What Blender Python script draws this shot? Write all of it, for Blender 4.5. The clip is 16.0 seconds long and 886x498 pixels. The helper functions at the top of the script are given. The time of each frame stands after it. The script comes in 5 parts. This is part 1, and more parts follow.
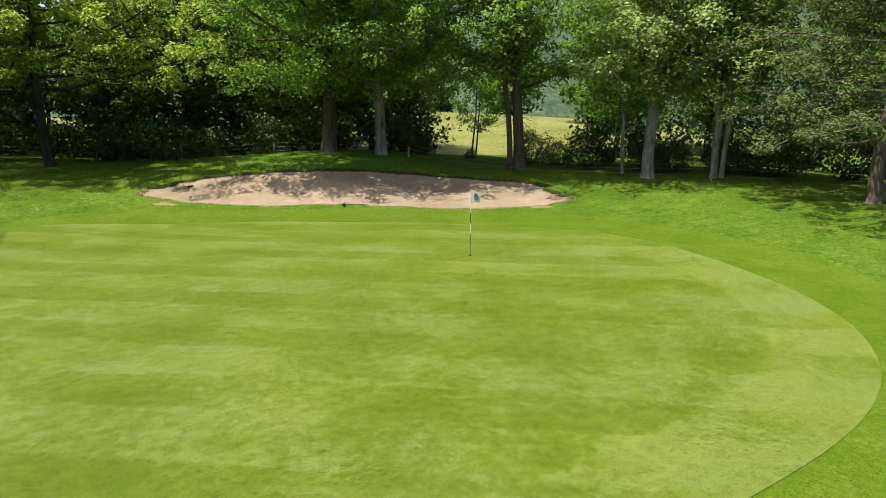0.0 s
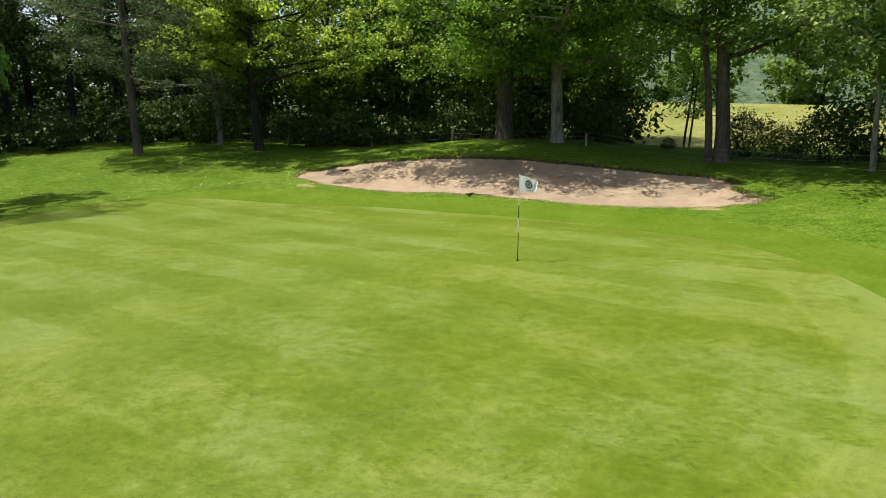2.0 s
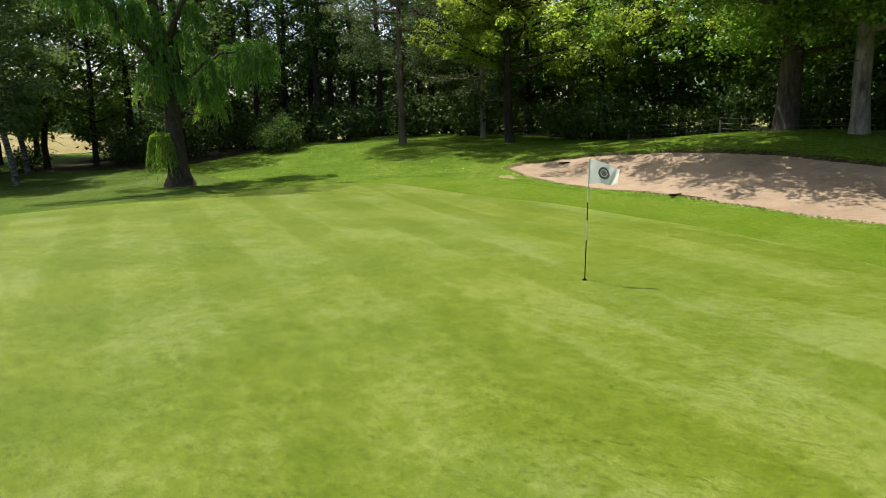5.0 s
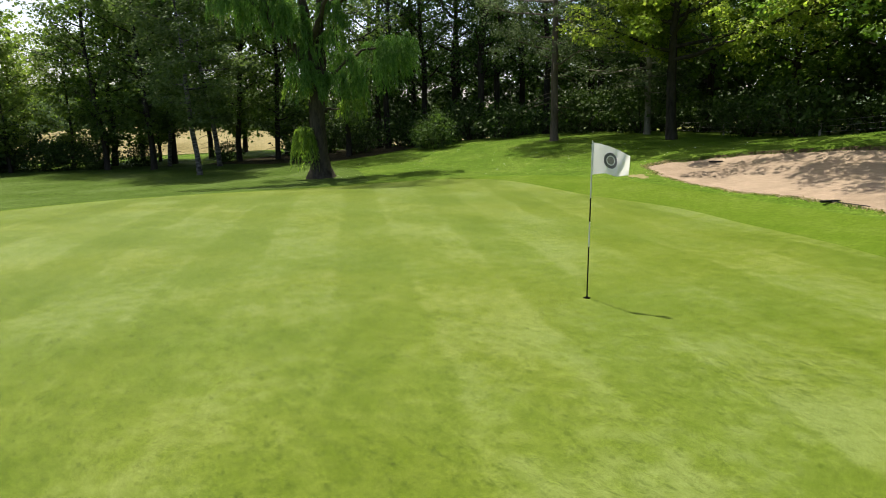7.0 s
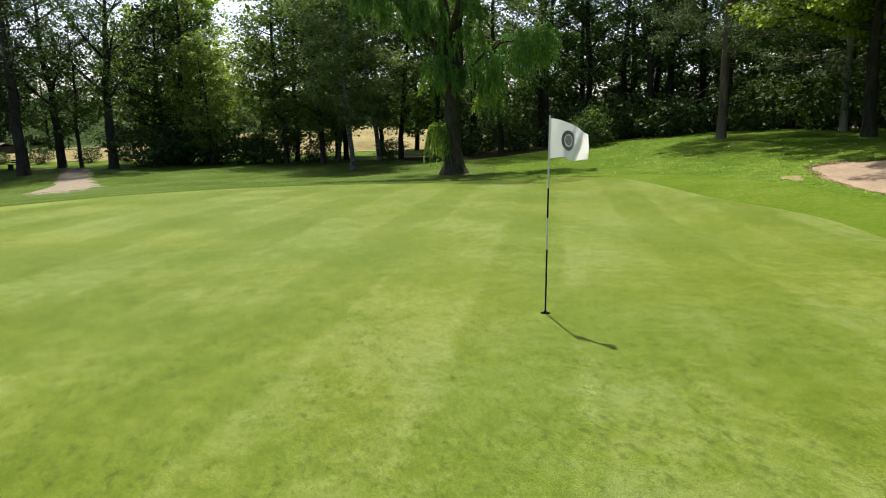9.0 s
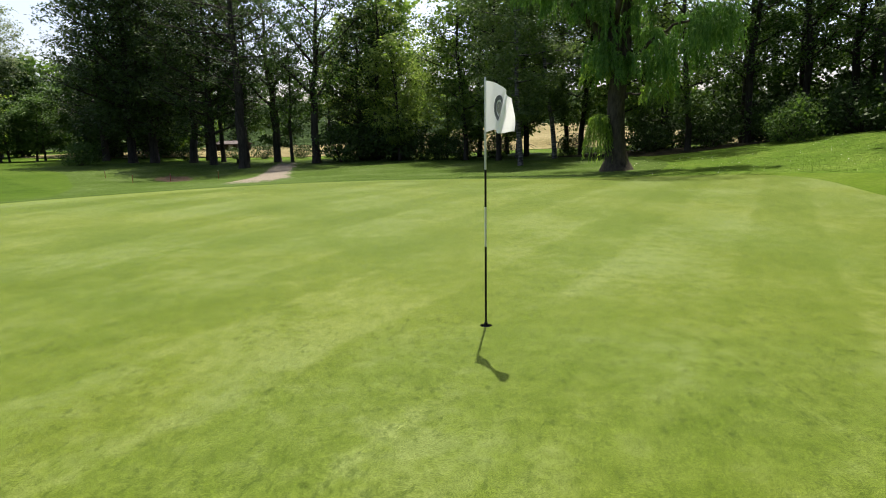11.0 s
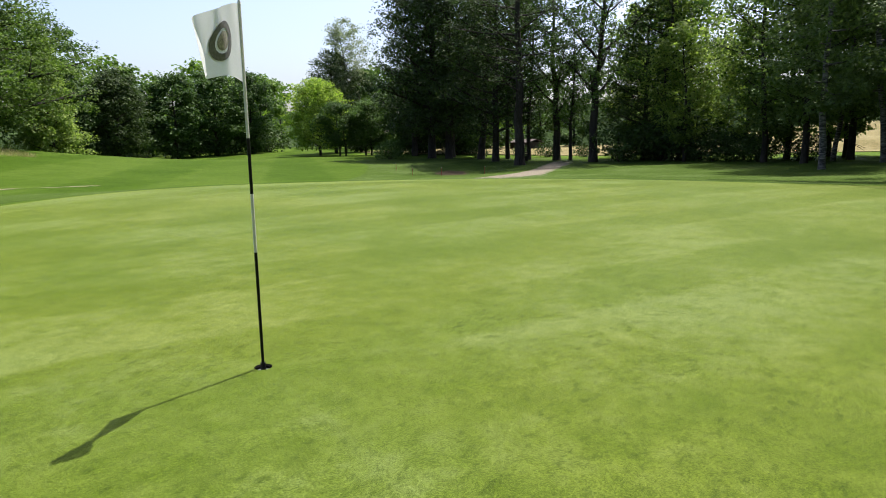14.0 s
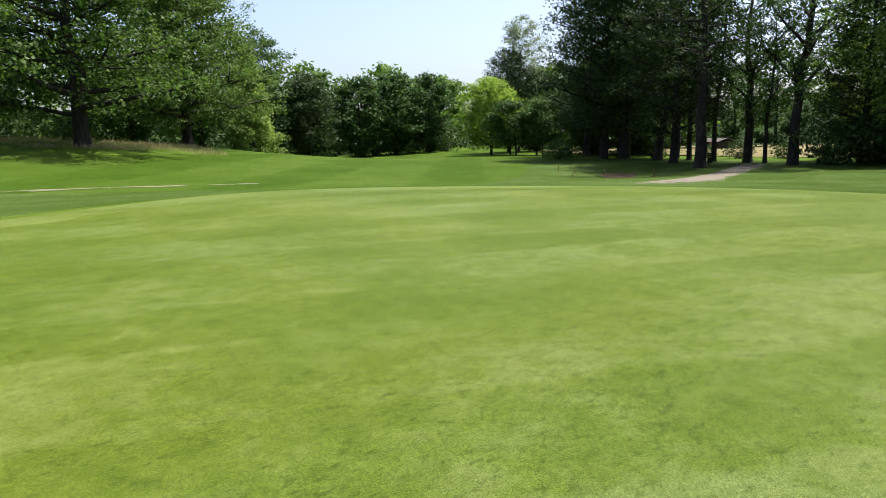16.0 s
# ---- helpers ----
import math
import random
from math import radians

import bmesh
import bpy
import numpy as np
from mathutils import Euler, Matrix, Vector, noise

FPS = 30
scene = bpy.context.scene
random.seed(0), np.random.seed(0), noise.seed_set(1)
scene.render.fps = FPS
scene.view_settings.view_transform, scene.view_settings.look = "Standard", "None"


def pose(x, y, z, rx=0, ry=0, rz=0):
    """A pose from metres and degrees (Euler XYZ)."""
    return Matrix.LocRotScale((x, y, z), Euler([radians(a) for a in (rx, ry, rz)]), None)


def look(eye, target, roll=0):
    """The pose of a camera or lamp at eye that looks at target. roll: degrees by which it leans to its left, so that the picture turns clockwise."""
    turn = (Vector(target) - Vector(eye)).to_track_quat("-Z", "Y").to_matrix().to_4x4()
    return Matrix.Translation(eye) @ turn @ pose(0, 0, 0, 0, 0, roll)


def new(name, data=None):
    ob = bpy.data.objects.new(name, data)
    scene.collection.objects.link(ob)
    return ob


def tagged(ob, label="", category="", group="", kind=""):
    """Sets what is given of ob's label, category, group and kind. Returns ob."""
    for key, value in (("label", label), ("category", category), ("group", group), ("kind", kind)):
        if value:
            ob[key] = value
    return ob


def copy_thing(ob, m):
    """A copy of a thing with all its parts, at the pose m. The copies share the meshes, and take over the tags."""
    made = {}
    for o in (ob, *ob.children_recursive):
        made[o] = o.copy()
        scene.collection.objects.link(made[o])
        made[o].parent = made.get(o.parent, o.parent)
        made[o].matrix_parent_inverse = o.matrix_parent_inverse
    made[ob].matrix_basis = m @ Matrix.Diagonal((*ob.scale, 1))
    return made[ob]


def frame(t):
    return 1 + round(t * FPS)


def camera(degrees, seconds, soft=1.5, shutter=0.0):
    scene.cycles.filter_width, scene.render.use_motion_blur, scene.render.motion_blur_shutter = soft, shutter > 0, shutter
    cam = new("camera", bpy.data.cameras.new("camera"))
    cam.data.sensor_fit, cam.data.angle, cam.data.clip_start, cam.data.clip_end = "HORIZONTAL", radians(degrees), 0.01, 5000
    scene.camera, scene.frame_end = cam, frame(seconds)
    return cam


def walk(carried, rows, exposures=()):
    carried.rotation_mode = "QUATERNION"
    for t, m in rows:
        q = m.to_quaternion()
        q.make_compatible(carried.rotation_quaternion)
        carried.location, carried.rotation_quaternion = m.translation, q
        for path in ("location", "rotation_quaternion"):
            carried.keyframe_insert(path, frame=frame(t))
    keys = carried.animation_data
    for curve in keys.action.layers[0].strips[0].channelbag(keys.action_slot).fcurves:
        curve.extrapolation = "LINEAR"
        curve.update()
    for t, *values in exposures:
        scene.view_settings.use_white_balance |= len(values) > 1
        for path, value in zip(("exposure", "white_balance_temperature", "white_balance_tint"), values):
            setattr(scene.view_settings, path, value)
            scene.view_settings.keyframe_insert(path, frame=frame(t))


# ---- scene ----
cam = camera(71.2, 16.0, 1.0)
PATH = [
    (0, (-7.509, -17.981, 4.249), (-6.836, -16.142, 3.844), 0.4),
    (0.5, (-4.989, -17.277, 3.95), (-4.583, -15.36, 3.547), 0.3),
    (1, (-2.942, -16.566, 3.797), (-2.75, -14.616, 3.391), 0.1),
    (1.5, (-1.35, -15.846, 3.631), (-1.345, -13.888, 3.221), 0.1),
    (2, (-0.033, -15.123, 3.438), (-0.269, -13.179, 3.029), -0.1),
    (2.5, (0.988, -14.386, 3.298), (0.523, -12.484, 2.89), -0.2),
    (3, (1.88, -13.604, 3.178), (1.227, -11.758, 2.771), -0.3),
    (3.5, (2.761, -12.683, 3.047), (1.944, -10.903, 2.642), -0.3),
    (4, (3.572, -11.747, 2.944), (2.614, -10.039, 2.541), -0.3),
    (6.5, (5.671, -6.961, 2.434), (4.097, -5.789, 2.044), -0.5),
    (7, (5.896, -6.078, 2.338), (4.238, -5.027, 1.951), -0.5),
    (7.5, (6.033, -5.198, 2.236), (4.3, -4.276, 1.853), -0.5),
    (8, (6.16, -4.37, 2.168), (4.361, -3.586, 1.786), -0.5),
    (8.5, (6.157, -3.53, 2.078), (4.3, -2.889, 1.701), -0.5),
    (9, (6.093, -2.743, 2.003), (4.192, -2.25, 1.627), -0.5),
    (11.5, (4.981, 0.685, 1.654), (3.042, 0.361, 1.286), -0.9),
    (12, (4.592, 1.258, 1.607), (2.685, 0.777, 1.241), -0.8),
    (12.5, (4.087, 1.75, 1.534), (2.226, 1.114, 1.172), -0.8),
    (13, (3.565, 2.212, 1.481), (1.761, 1.426, 1.122), -0.8),
    (13.5, (3.021, 2.599, 1.423), (1.288, 1.665, 1.067), -0.8),
    (14, (2.415, 2.899, 1.381), (0.766, 1.824, 1.027), -0.7),
    (14.5, (1.755, 3.123, 1.358), (0.205, 1.909, 1.006), -0.8),
    (15, (1.054, 3.195, 1.337), (-0.398, 1.865, 0.988), -0.7),
    (15.5, (0.308, 3.107, 1.32), (-1.047, 1.678, 0.971), -0.7),
    (16, (-0.557, 2.748, 1.403), (-1.829, 1.245, 1.053), -0.8),
]
walk(cam, [(t, look(eye, target, roll)) for t, eye, target, roll in PATH], [(0, 1.25, 6550, 11), (3.5, 1.25, 6650, 13), (8, 1.25, 6600, 14), (12, 1.25, 6350, 18), (16, 1.25, 6050, 18)])

# ---- light ----
TO_SUN = Vector((-0.395, 0.028, 0.918)).normalized()
sun_data = bpy.data.lights.new("sun", "SUN")
sun_data.energy, sun_data.angle, sun_data.color = 4.3, radians(0.55), (1.0, 0.94, 0.84)
sun = new("sun", sun_data)
sun.matrix_world = look(TO_SUN * 80, (0, 0, 0))
world = bpy.data.worlds.new("sky")
scene.world = world
world.use_nodes = True
sky = world.node_tree.nodes.new("ShaderNodeTexSky")
sky.sky_type, sky.sun_disc = "NISHITA", False
sky.sun_elevation, sky.sun_rotation = radians(66.6), radians(-86)
sky.air_density, sky.dust_density, sky.ozone_density = 1.0, 3.5, 1.0
world.node_tree.nodes["Background"].inputs[1].default_value = 0.105
world.node_tree.links.new(sky.outputs[0], world.node_tree.nodes["Background"].inputs[0])


# ---- materials ----
class Nodes:
    """A short way to wire a node material."""

    def __init__(self, name):
        self.mat = bpy.data.materials.new(name)
        self.mat.use_nodes = True
        self.tree = self.mat.node_tree
        self.bsdf = self.tree.nodes["Principled BSDF"]
        self.out = self.tree.nodes["Material Output"]
        self.place = self.tree.nodes.new("ShaderNodeTexCoord").outputs["Object"]

    def link(self, a, b):
        self.tree.links.new(a, b)

    def stretch(self, sx, sy, sz, turn=0.0):
        node = self.tree.nodes.new("ShaderNodeMapping")
        node.inputs["Scale"].default_value = (sx, sy, sz)
        node.inputs["Rotation"].default_value = (0, 0, turn)
        self.link(self.place, node.inputs["Vector"])
        return node.outputs["Vector"]

    def noise(self, scale, detail=4.0, rough=0.55, at=None):
        node = self.tree.nodes.new("ShaderNodeTexNoise")
        node.inputs["Scale"].default_value = scale
        node.inputs["Detail"].default_value = detail
        node.inputs["Roughness"].default_value = rough
        self.link(at or self.place, node.inputs["Vector"])
        return node.outputs["Fac"]

    def ramp(self, fac, stops):
        node = self.tree.nodes.new("ShaderNodeValToRGB")
        el = node.color_ramp.elements
        el[0].position, el[0].color = stops[0][0], (*stops[0][1], 1)
        el[1].position, el[1].color = stops[-1][0], (*stops[-1][1], 1)
        for at, colour in stops[1:-1]:
            el.new(at).color = (*colour, 1)
        self.link(fac, node.inputs[0])
        return node.outputs[0]

    def math(self, op, a, b=None, clamp=False):
        node = self.tree.nodes.new("ShaderNodeMath")
        node.operation, node.use_clamp = op, clamp
        for slot, value in zip(node.inputs, (a, b)):
            if value is None:
                continue
            if isinstance(value, (int, float)):
                slot.default_value = value
            else:
                self.link(value, slot)
        return node.outputs[0]

    def mix(self, fac, a, b, blend="MIX"):
        node = self.tree.nodes.new("ShaderNodeMix")
        node.data_type, node.blend_type = "RGBA", blend
        for slot, value in ((node.inputs[0], fac), (node.inputs[6], a), (node.inputs[7], b)):
            if isinstance(value, (int, float)):
                slot.default_value = value
            elif isinstance(value, tuple):
                slot.default_value = (*value, 1)
            else:
                self.link(value, slot)
        return node.outputs[2]

    def bump(self, height, strength, distance):
        node = self.tree.nodes.new("ShaderNodeBump")
        node.inputs["Strength"].default_value = strength
        node.inputs["Distance"].default_value = distance
        self.link(height, node.inputs["Height"])
        self.link(node.outputs[0], self.bsdf.inputs["Normal"])

    def done(self, colour=None, rough=0.6, spec=0.3, metal=0.0):
        if colour is not None:
            if isinstance(colour, tuple):
                self.bsdf.inputs["Base Color"].default_value = (*colour, 1)
            else:
                self.link(colour, self.bsdf.inputs["Base Color"])
        self.bsdf.inputs["Roughness"].default_value = rough
        self.bsdf.inputs["Specular IOR Level"].default_value = spec
        self.bsdf.inputs["Metallic"].default_value = metal
        return self.mat


def turf(name, dark, mid, light, patch=0.35, grain=60.0, stripe=None, relief=0.02, amount=0.5, lap=0.0, gloss=(0.9, 0.03)):
    """Grass at three scales: wide patches, tufts and blades; stripe = (width, heading, strength); lap: a paler mown lap along the edge."""
    n = Nodes(name)
    wide = n.noise(patch, 6.0, 0.65)
    tuft = n.noise(patch * 11, 5.0, 0.65)
    blade = n.noise(grain, 5.0, 0.75)
    fac = n.math("ADD", n.math("MULTIPLY", wide, 0.6), n.math("MULTIPLY", tuft, 0.4)) if lap else n.math("ADD", n.math("MULTIPLY", wide, 0.65), n.math("MULTIPLY", tuft, 0.35))
    if stripe:
        width, heading, strength = stripe
        at = n.stretch(1 / width, 1 / width, 1, heading)
        split = n.tree.nodes.new("ShaderNodeSeparateXYZ")
        n.link(at, split.inputs[0])
        wob = n.math("ADD", split.outputs[0], n.math("MULTIPLY", n.noise(0.6, 4.0), 0.4))
        saw = n.math("PINGPONG", wob, 1.0)
        edge = n.math("ADD", n.math("MULTIPLY", n.math("SUBTRACT", saw, 0.5), 5.0), 0.5, True)
        fade = n.math("MULTIPLY", n.math("MULTIPLY", n.math("SUBTRACT", n.noise(0.3, 3.0), 0.3), 2.5, True), strength)
        fac = n.math("ADD", fac, n.math("MULTIPLY", n.math("SUBTRACT", edge, 0.5), fade))
        # a paler seam where two mown lanes meet
        seam = n.math("SUBTRACT", 1.0, n.math("MULTIPLY", n.math("ABSOLUTE", n.math("SUBTRACT", saw, 0.5)), 9.0), True)
        fac = n.math("ADD", fac, n.math("MULTIPLY", seam, n.math("MULTIPLY", fade, 0.8)))
    if lap:
        rim = n.tree.nodes.new("ShaderNodeAttribute")
        rim.attribute_name = "edge"
        band = n.math("MULTIPLY", n.math("SUBTRACT", 0.142, rim.outputs["Fac"]), 60.0, True)
        near = n.tree.nodes.new("ShaderNodeSeparateXYZ")
        n.link(n.place, near.inputs[0])
        side = n.math("MULTIPLY", n.math("SUBTRACT", n.math("SUBTRACT", n.math("MULTIPLY", near.outputs[0], 0.5), near.outputs[1]), 1.0), 0.25, True)
        band = n.math("MULTIPLY", band, side)
        fac = n.math("ADD", fac, n.math("MULTIPLY", band, lap))
    colour = n.ramp(fac, [(0.39, dark), (0.5, mid), (0.61, light)] if lap else [(0.37, dark), (0.5, mid), (0.63, light)])
    shade = n.ramp(blade, [(0.38, (0.5, 0.54, 0.42)), (0.5, (0.97, 0.97, 0.93)), (0.61, (1.4, 1.36, 1.4))])
    colour = n.mix(amount, colour, n.mix(1.0, colour, shade, "MULTIPLY"))
    soft = [(0.36, (0.86, 0.885, 0.82)), (0.62, (1.09, 1.08, 1.08))] if lap else [(0.36, (0.74, 0.77, 0.66)), (0.62, (1.16, 1.14, 1.14))]
    mid_grain = n.ramp(n.noise(grain * 0.22, 4.0, 0.7), soft)
    colour = n.mix(amount, colour, n.mix(1.0, colour, mid_grain, "MULTIPLY"))
    if lap:
        tint = n.ramp(n.noise(0.22, 3.0, 0.6, n.stretch(1.0, 1.3, 1.0, 0.9)), [(0.42, (0.94, 1.0, 1.15)), (0.6, (1.09, 1.02, 0.58))])
        colour = n.mix(0.4, colour, n.mix(1.0, colour, tint, "MULTIPLY"))
        marks = n.ramp(n.noise(3.4, 3.0, 0.6, n.stretch(1.0, 1.6, 1.0, 0.6)), [(0.66, (1.0, 1.0, 1.0)), (0.74, (0.68, 0.73, 0.64))])
        colour = n.mix(1.0, colour, marks, "MULTIPLY")
        rings_ = n.ramp(rim.outputs["Fac"], [(0.07, (1.0, 1.0, 1.0)), (0.08, (1.07, 1.06, 1.1)), (0.09, (1.0, 1.0, 1.0)), (0.125, (1.0, 1.0, 1.0)), (0.136, (1.13, 1.11, 1.18)), (0.148, (1.0, 1.0, 1.0))])
        colour = n.mix(side, colour, n.mix(1.0, colour, rings_, "MULTIPLY"))
        worn_at = n.math("MULTIPLY", n.math("SUBTRACT", n.noise(0.5, 3.0), 0.5), 0.2)
        scuffs = n.ramp(n.math("ADD", n.noise(9.0, 3.0, 0.65, n.stretch(1.0, 2.0, 1.0, -0.4)), worn_at), [(0.57, (1.0, 1.0, 1.0)), (0.67, (0.6, 0.66, 0.54))])
        colour = n.mix(1.0, colour, scuffs, "MULTIPLY")
        # pale cut tips, and the brushed nap of a hand's breadth
        tips = n.ramp(n.noise(190.0, 3.0, 0.7), [(0.41, (0.78, 0.8, 0.72)), (0.5, (0.98, 0.98, 0.97)), (0.61, (1.46, 1.39, 1.8))])
        nap = n.ramp(n.noise(5.2, 6.0, 0.72, n.stretch(1.0, 1.4, 1.0, 0.5)), [(0.36, (0.87, 0.89, 0.83)), (0.5, (1.0, 1.0, 1.0)), (0.64, (1.12, 1.1, 1.18))])
        colour = n.mix(1.0, n.mix(1.0, colour, tips, "MULTIPLY"), nap, "MULTIPLY")
    n.bump(n.math("ADD", blade, n.math("MULTIPLY", tuft, 0.6)), 0.5, relief)
    return n.done(colour, *gloss)


def leaf(name, dark, light, glow=0.35, rough=0.6):
    """Thin leaves: gloss above, light through them."""
    n = Nodes(name)
    island = n.tree.nodes.new("ShaderNodeNewGeometry").outputs["Random Per Island"]
    who = n.tree.nodes.new("ShaderNodeObjectInfo").outputs["Random"]
    fac = n.math("ADD", n.math("MULTIPLY", island, 0.7), n.math("MULTIPLY", n.noise(0.45, 2.0), 0.55))
    fac = n.math("ADD", fac, n.math("MULTIPLY", n.math("SUBTRACT", who, 0.5), 0.25))
    colour = n.ramp(fac, [(0.2, dark), (0.95, light)])
    n.done(colour, rough, 0.12)
    through_leaf = n.tree.nodes.new("ShaderNodeBsdfTranslucent")
    n.link(n.mix(1.0, colour, (1.1, 1.3, 0.6), "MULTIPLY"), through_leaf.inputs[0])
    both = n.tree.nodes.new("ShaderNodeMixShader")
    both.inputs[0].default_value = glow
    n.link(n.bsdf.outputs[0], both.inputs[1])
    n.link(through_leaf.outputs[0], both.inputs[2])
    n.link(both.outputs[0], n.out.inputs[0])
    return n.mat


def bark(name, dark, light, scale=6.0, relief=0.05):
    n = Nodes(name)
    at = n.stretch(1, 1, 0.22)
    crack = n.noise(scale, 6.0, 0.7, at)
    stain = n.noise(0.8, 3.0)
    fac = n.math("ADD", n.math("MULTIPLY", crack, 0.7), n.math("MULTIPLY", stain, 0.35))
    n.bump(crack, 0.9, relief)
    return n.done(n.ramp(fac, [(0.36, dark), (0.66, light)]), 0.9, 0.15)


def plain(name, colour, rough=0.5, spec=0.4, metal=0.0, wear=0.15, scale=30.0):
    n = Nodes(name)
    low = tuple(c * (1 - wear) for c in colour)
    col = n.ramp(n.noise(scale, 4.0, 0.6), [(0.3, low), (0.7, colour)])
    return n.done(col, rough, spec, metal)


def birch_bark():
    n = Nodes("birch bark")
    at = n.stretch(1.5, 1.5, 7.0)
    marks = n.noise(2.2, 4.0, 0.6, at)
    n.bump(marks, 0.5, 0.02)
    return n.done(n.ramp(marks, [(0.42, (0.028, 0.026, 0.022)), (0.56, (0.12, 0.115, 0.1)), (0.8, (0.27, 0.26, 0.24))]), 0.7, 0.2)


def sand_material(name, dark, light):
    n = Nodes(name)
    wide = n.noise(0.5, 4.0, 0.6)
    fine = n.noise(25.0, 5.0, 0.7)
    at = n.stretch(1.2, 5.5, 2.0, radians(-18))
    rake_lines = n.noise(3.0, 3.0, 0.6, at)
    fac = n.math("ADD", n.math("MULTIPLY", wide, 0.42), n.math("ADD", n.math("MULTIPLY", fine, 0.28), n.math("MULTIPLY", rake_lines, 0.3)))
    n.bump(n.math("ADD", fine, n.math("MULTIPLY", rake_lines, 2.0)), 0.8, 0.035)
    return n.done(n.ramp(fac, [(0.36, dark), (0.62, light)]), 0.95, 0.1)


def worn(name, dark, light, grass):
    """Bare ground that frays into the grass towards its edge."""
    n = Nodes(name)
    rim = n.tree.nodes.new("ShaderNodeAttribute")
    rim.attribute_name = "edge"
    fray = n.math("ADD", n.math("MULTIPLY", rim.outputs["Fac"], 2.2), n.math("MULTIPLY", n.math("SUBTRACT", n.noise(1.3, 6.0, 0.7), 0.5), 3.0))
    bare = n.ramp(fray, [(0.36, (0, 0, 0)), (0.48, (1, 1, 1))])
    soil = n.ramp(n.noise(9.0, 6.0, 0.7), [(0.35, dark), (0.65, light)])
    lawn = n.ramp(n.noise(14.0, 5.0, 0.75), [(0.36, tuple(c * 0.5 for c in grass)), (0.64, tuple(c * 1.4 for c in grass))])
    n.bump(n.noise(20.0, 5.0, 0.7), 0.6, 0.03)
    return n.done(n.mix(bare, lawn, soil), 0.9, 0.08)


M_GREEN = turf("green turf", (0.0442, 0.0735, 0.0038), (0.061, 0.0915, 0.0095), (0.0885, 0.1195, 0.0265), 0.36, 110, (1.3, radians(-66), 0.11), 0.012, 1.0, 0.09, (0.65, 0.05))
# short blades seen edge-on catch more light than those seen from above
M_GREEN.node_tree.nodes["Principled BSDF"].inputs["Sheen Weight"].default_value = 0.25
M_GREEN.node_tree.nodes["Principled BSDF"].inputs["Sheen Roughness"].default_value = 0.45
M_GREEN.node_tree.nodes["Principled BSDF"].inputs["Sheen Tint"].default_value = (0.68, 0.78, 0.1, 1)
M_COLLAR = turf("collar turf", (0.046, 0.084, 0.005), (0.058, 0.096, 0.0075), (0.074, 0.112, 0.015), 0.6, 40, None, 0.02, 0.75)
M_ROUGH = turf("rough grass", (0.04, 0.081, 0.006), (0.056, 0.1, 0.0098), (0.079, 0.12, 0.018), 0.5, 14, None, 0.05, 1.0)
M_SEMI = turf("longer lawn", (0.029, 0.056, 0.0055), (0.043, 0.073, 0.0115), (0.064, 0.096, 0.027), 0.3, 14, None, 0.06, 0.9)
M_FAIRWAY = turf("fairway turf", (0.0285, 0.058, 0.0031), (0.038, 0.071, 0.0055), (0.0505, 0.085, 0.0094), 0.12, 14, (5.0, radians(43), 0.22), 0.03, 0.6)
M_MEADOW = turf("meadow grass", (0.0942, 0.1099, 0.0275), (0.1335, 0.1452, 0.0432), (0.1727, 0.1727, 0.0667), 0.15, 9, None, 0.1, 0.6)
M_STRAW = turf("dry field", (0.125, 0.108, 0.046), (0.162, 0.142, 0.067), (0.2, 0.174, 0.092), 0.2, 9, None, 0.1, 0.6)
# litter brown kept very dark, the tree shade over it included in the colour
M_LITTER = turf("shaded woodland litter", (0.011, 0.0126, 0.0055), (0.0236, 0.0212, 0.011), (0.0432, 0.0353, 0.0204), 0.7, 14, None, 0.08, 0.8)
M_EARTH = turf("bare earth", (0.022, 0.017, 0.01), (0.042, 0.032, 0.019), (0.072, 0.056, 0.034), 0.9, 20, None, 0.04, 0.6)
M_PATH = worn("path gravel", (0.1, 0.086, 0.06), (0.2, 0.178, 0.132), (0.043, 0.073, 0.0115))
M_BARE = worn("worn patch", (0.1, 0.09, 0.035), (0.19, 0.17, 0.08), (0.0693, 0.1069, 0.0109))
M_DITCH = worn("ditch earth", (0.035, 0.025, 0.013), (0.11, 0.08, 0.046), (0.034, 0.06, 0.006))
M_FARSAND = worn("thin sand", (0.1, 0.09, 0.05), (0.24, 0.21, 0.15), (0.038, 0.0675, 0.006))
M_SAND = sand_material("bunker sand", (0.125, 0.095, 0.062), (0.275, 0.216, 0.15))
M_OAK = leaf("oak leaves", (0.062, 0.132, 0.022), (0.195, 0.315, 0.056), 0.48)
# M_OAK_MID and M_OAK_LIGHT are oak leaves with sunlight put into the colour
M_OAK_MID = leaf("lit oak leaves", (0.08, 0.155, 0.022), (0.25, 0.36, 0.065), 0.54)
# brighter copy of the alder leaf in M_DARK, sunlight put into its colour
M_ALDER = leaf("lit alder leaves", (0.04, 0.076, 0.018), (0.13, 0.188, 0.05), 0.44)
M_OAK_LIGHT = leaf("sunlit oak leaves", (0.14, 0.2, 0.032), (0.385, 0.44, 0.095), 0.54)
M_ASH = leaf("ash leaves", (0.07, 0.135, 0.03), (0.21, 0.3, 0.065), 0.5)
M_ASH_PALE = leaf("pale ash leaves", (0.125, 0.18, 0.065), (0.34, 0.41, 0.165), 0.5)
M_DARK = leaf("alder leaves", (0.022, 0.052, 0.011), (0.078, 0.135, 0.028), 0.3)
M_BROAD = leaf("dark lime leaves", (0.018, 0.044, 0.011), (0.066, 0.118, 0.028), 0.28)
M_BIGOAK = leaf("old oak leaves", (0.03, 0.062, 0.013), (0.11, 0.165, 0.036), 0.36)
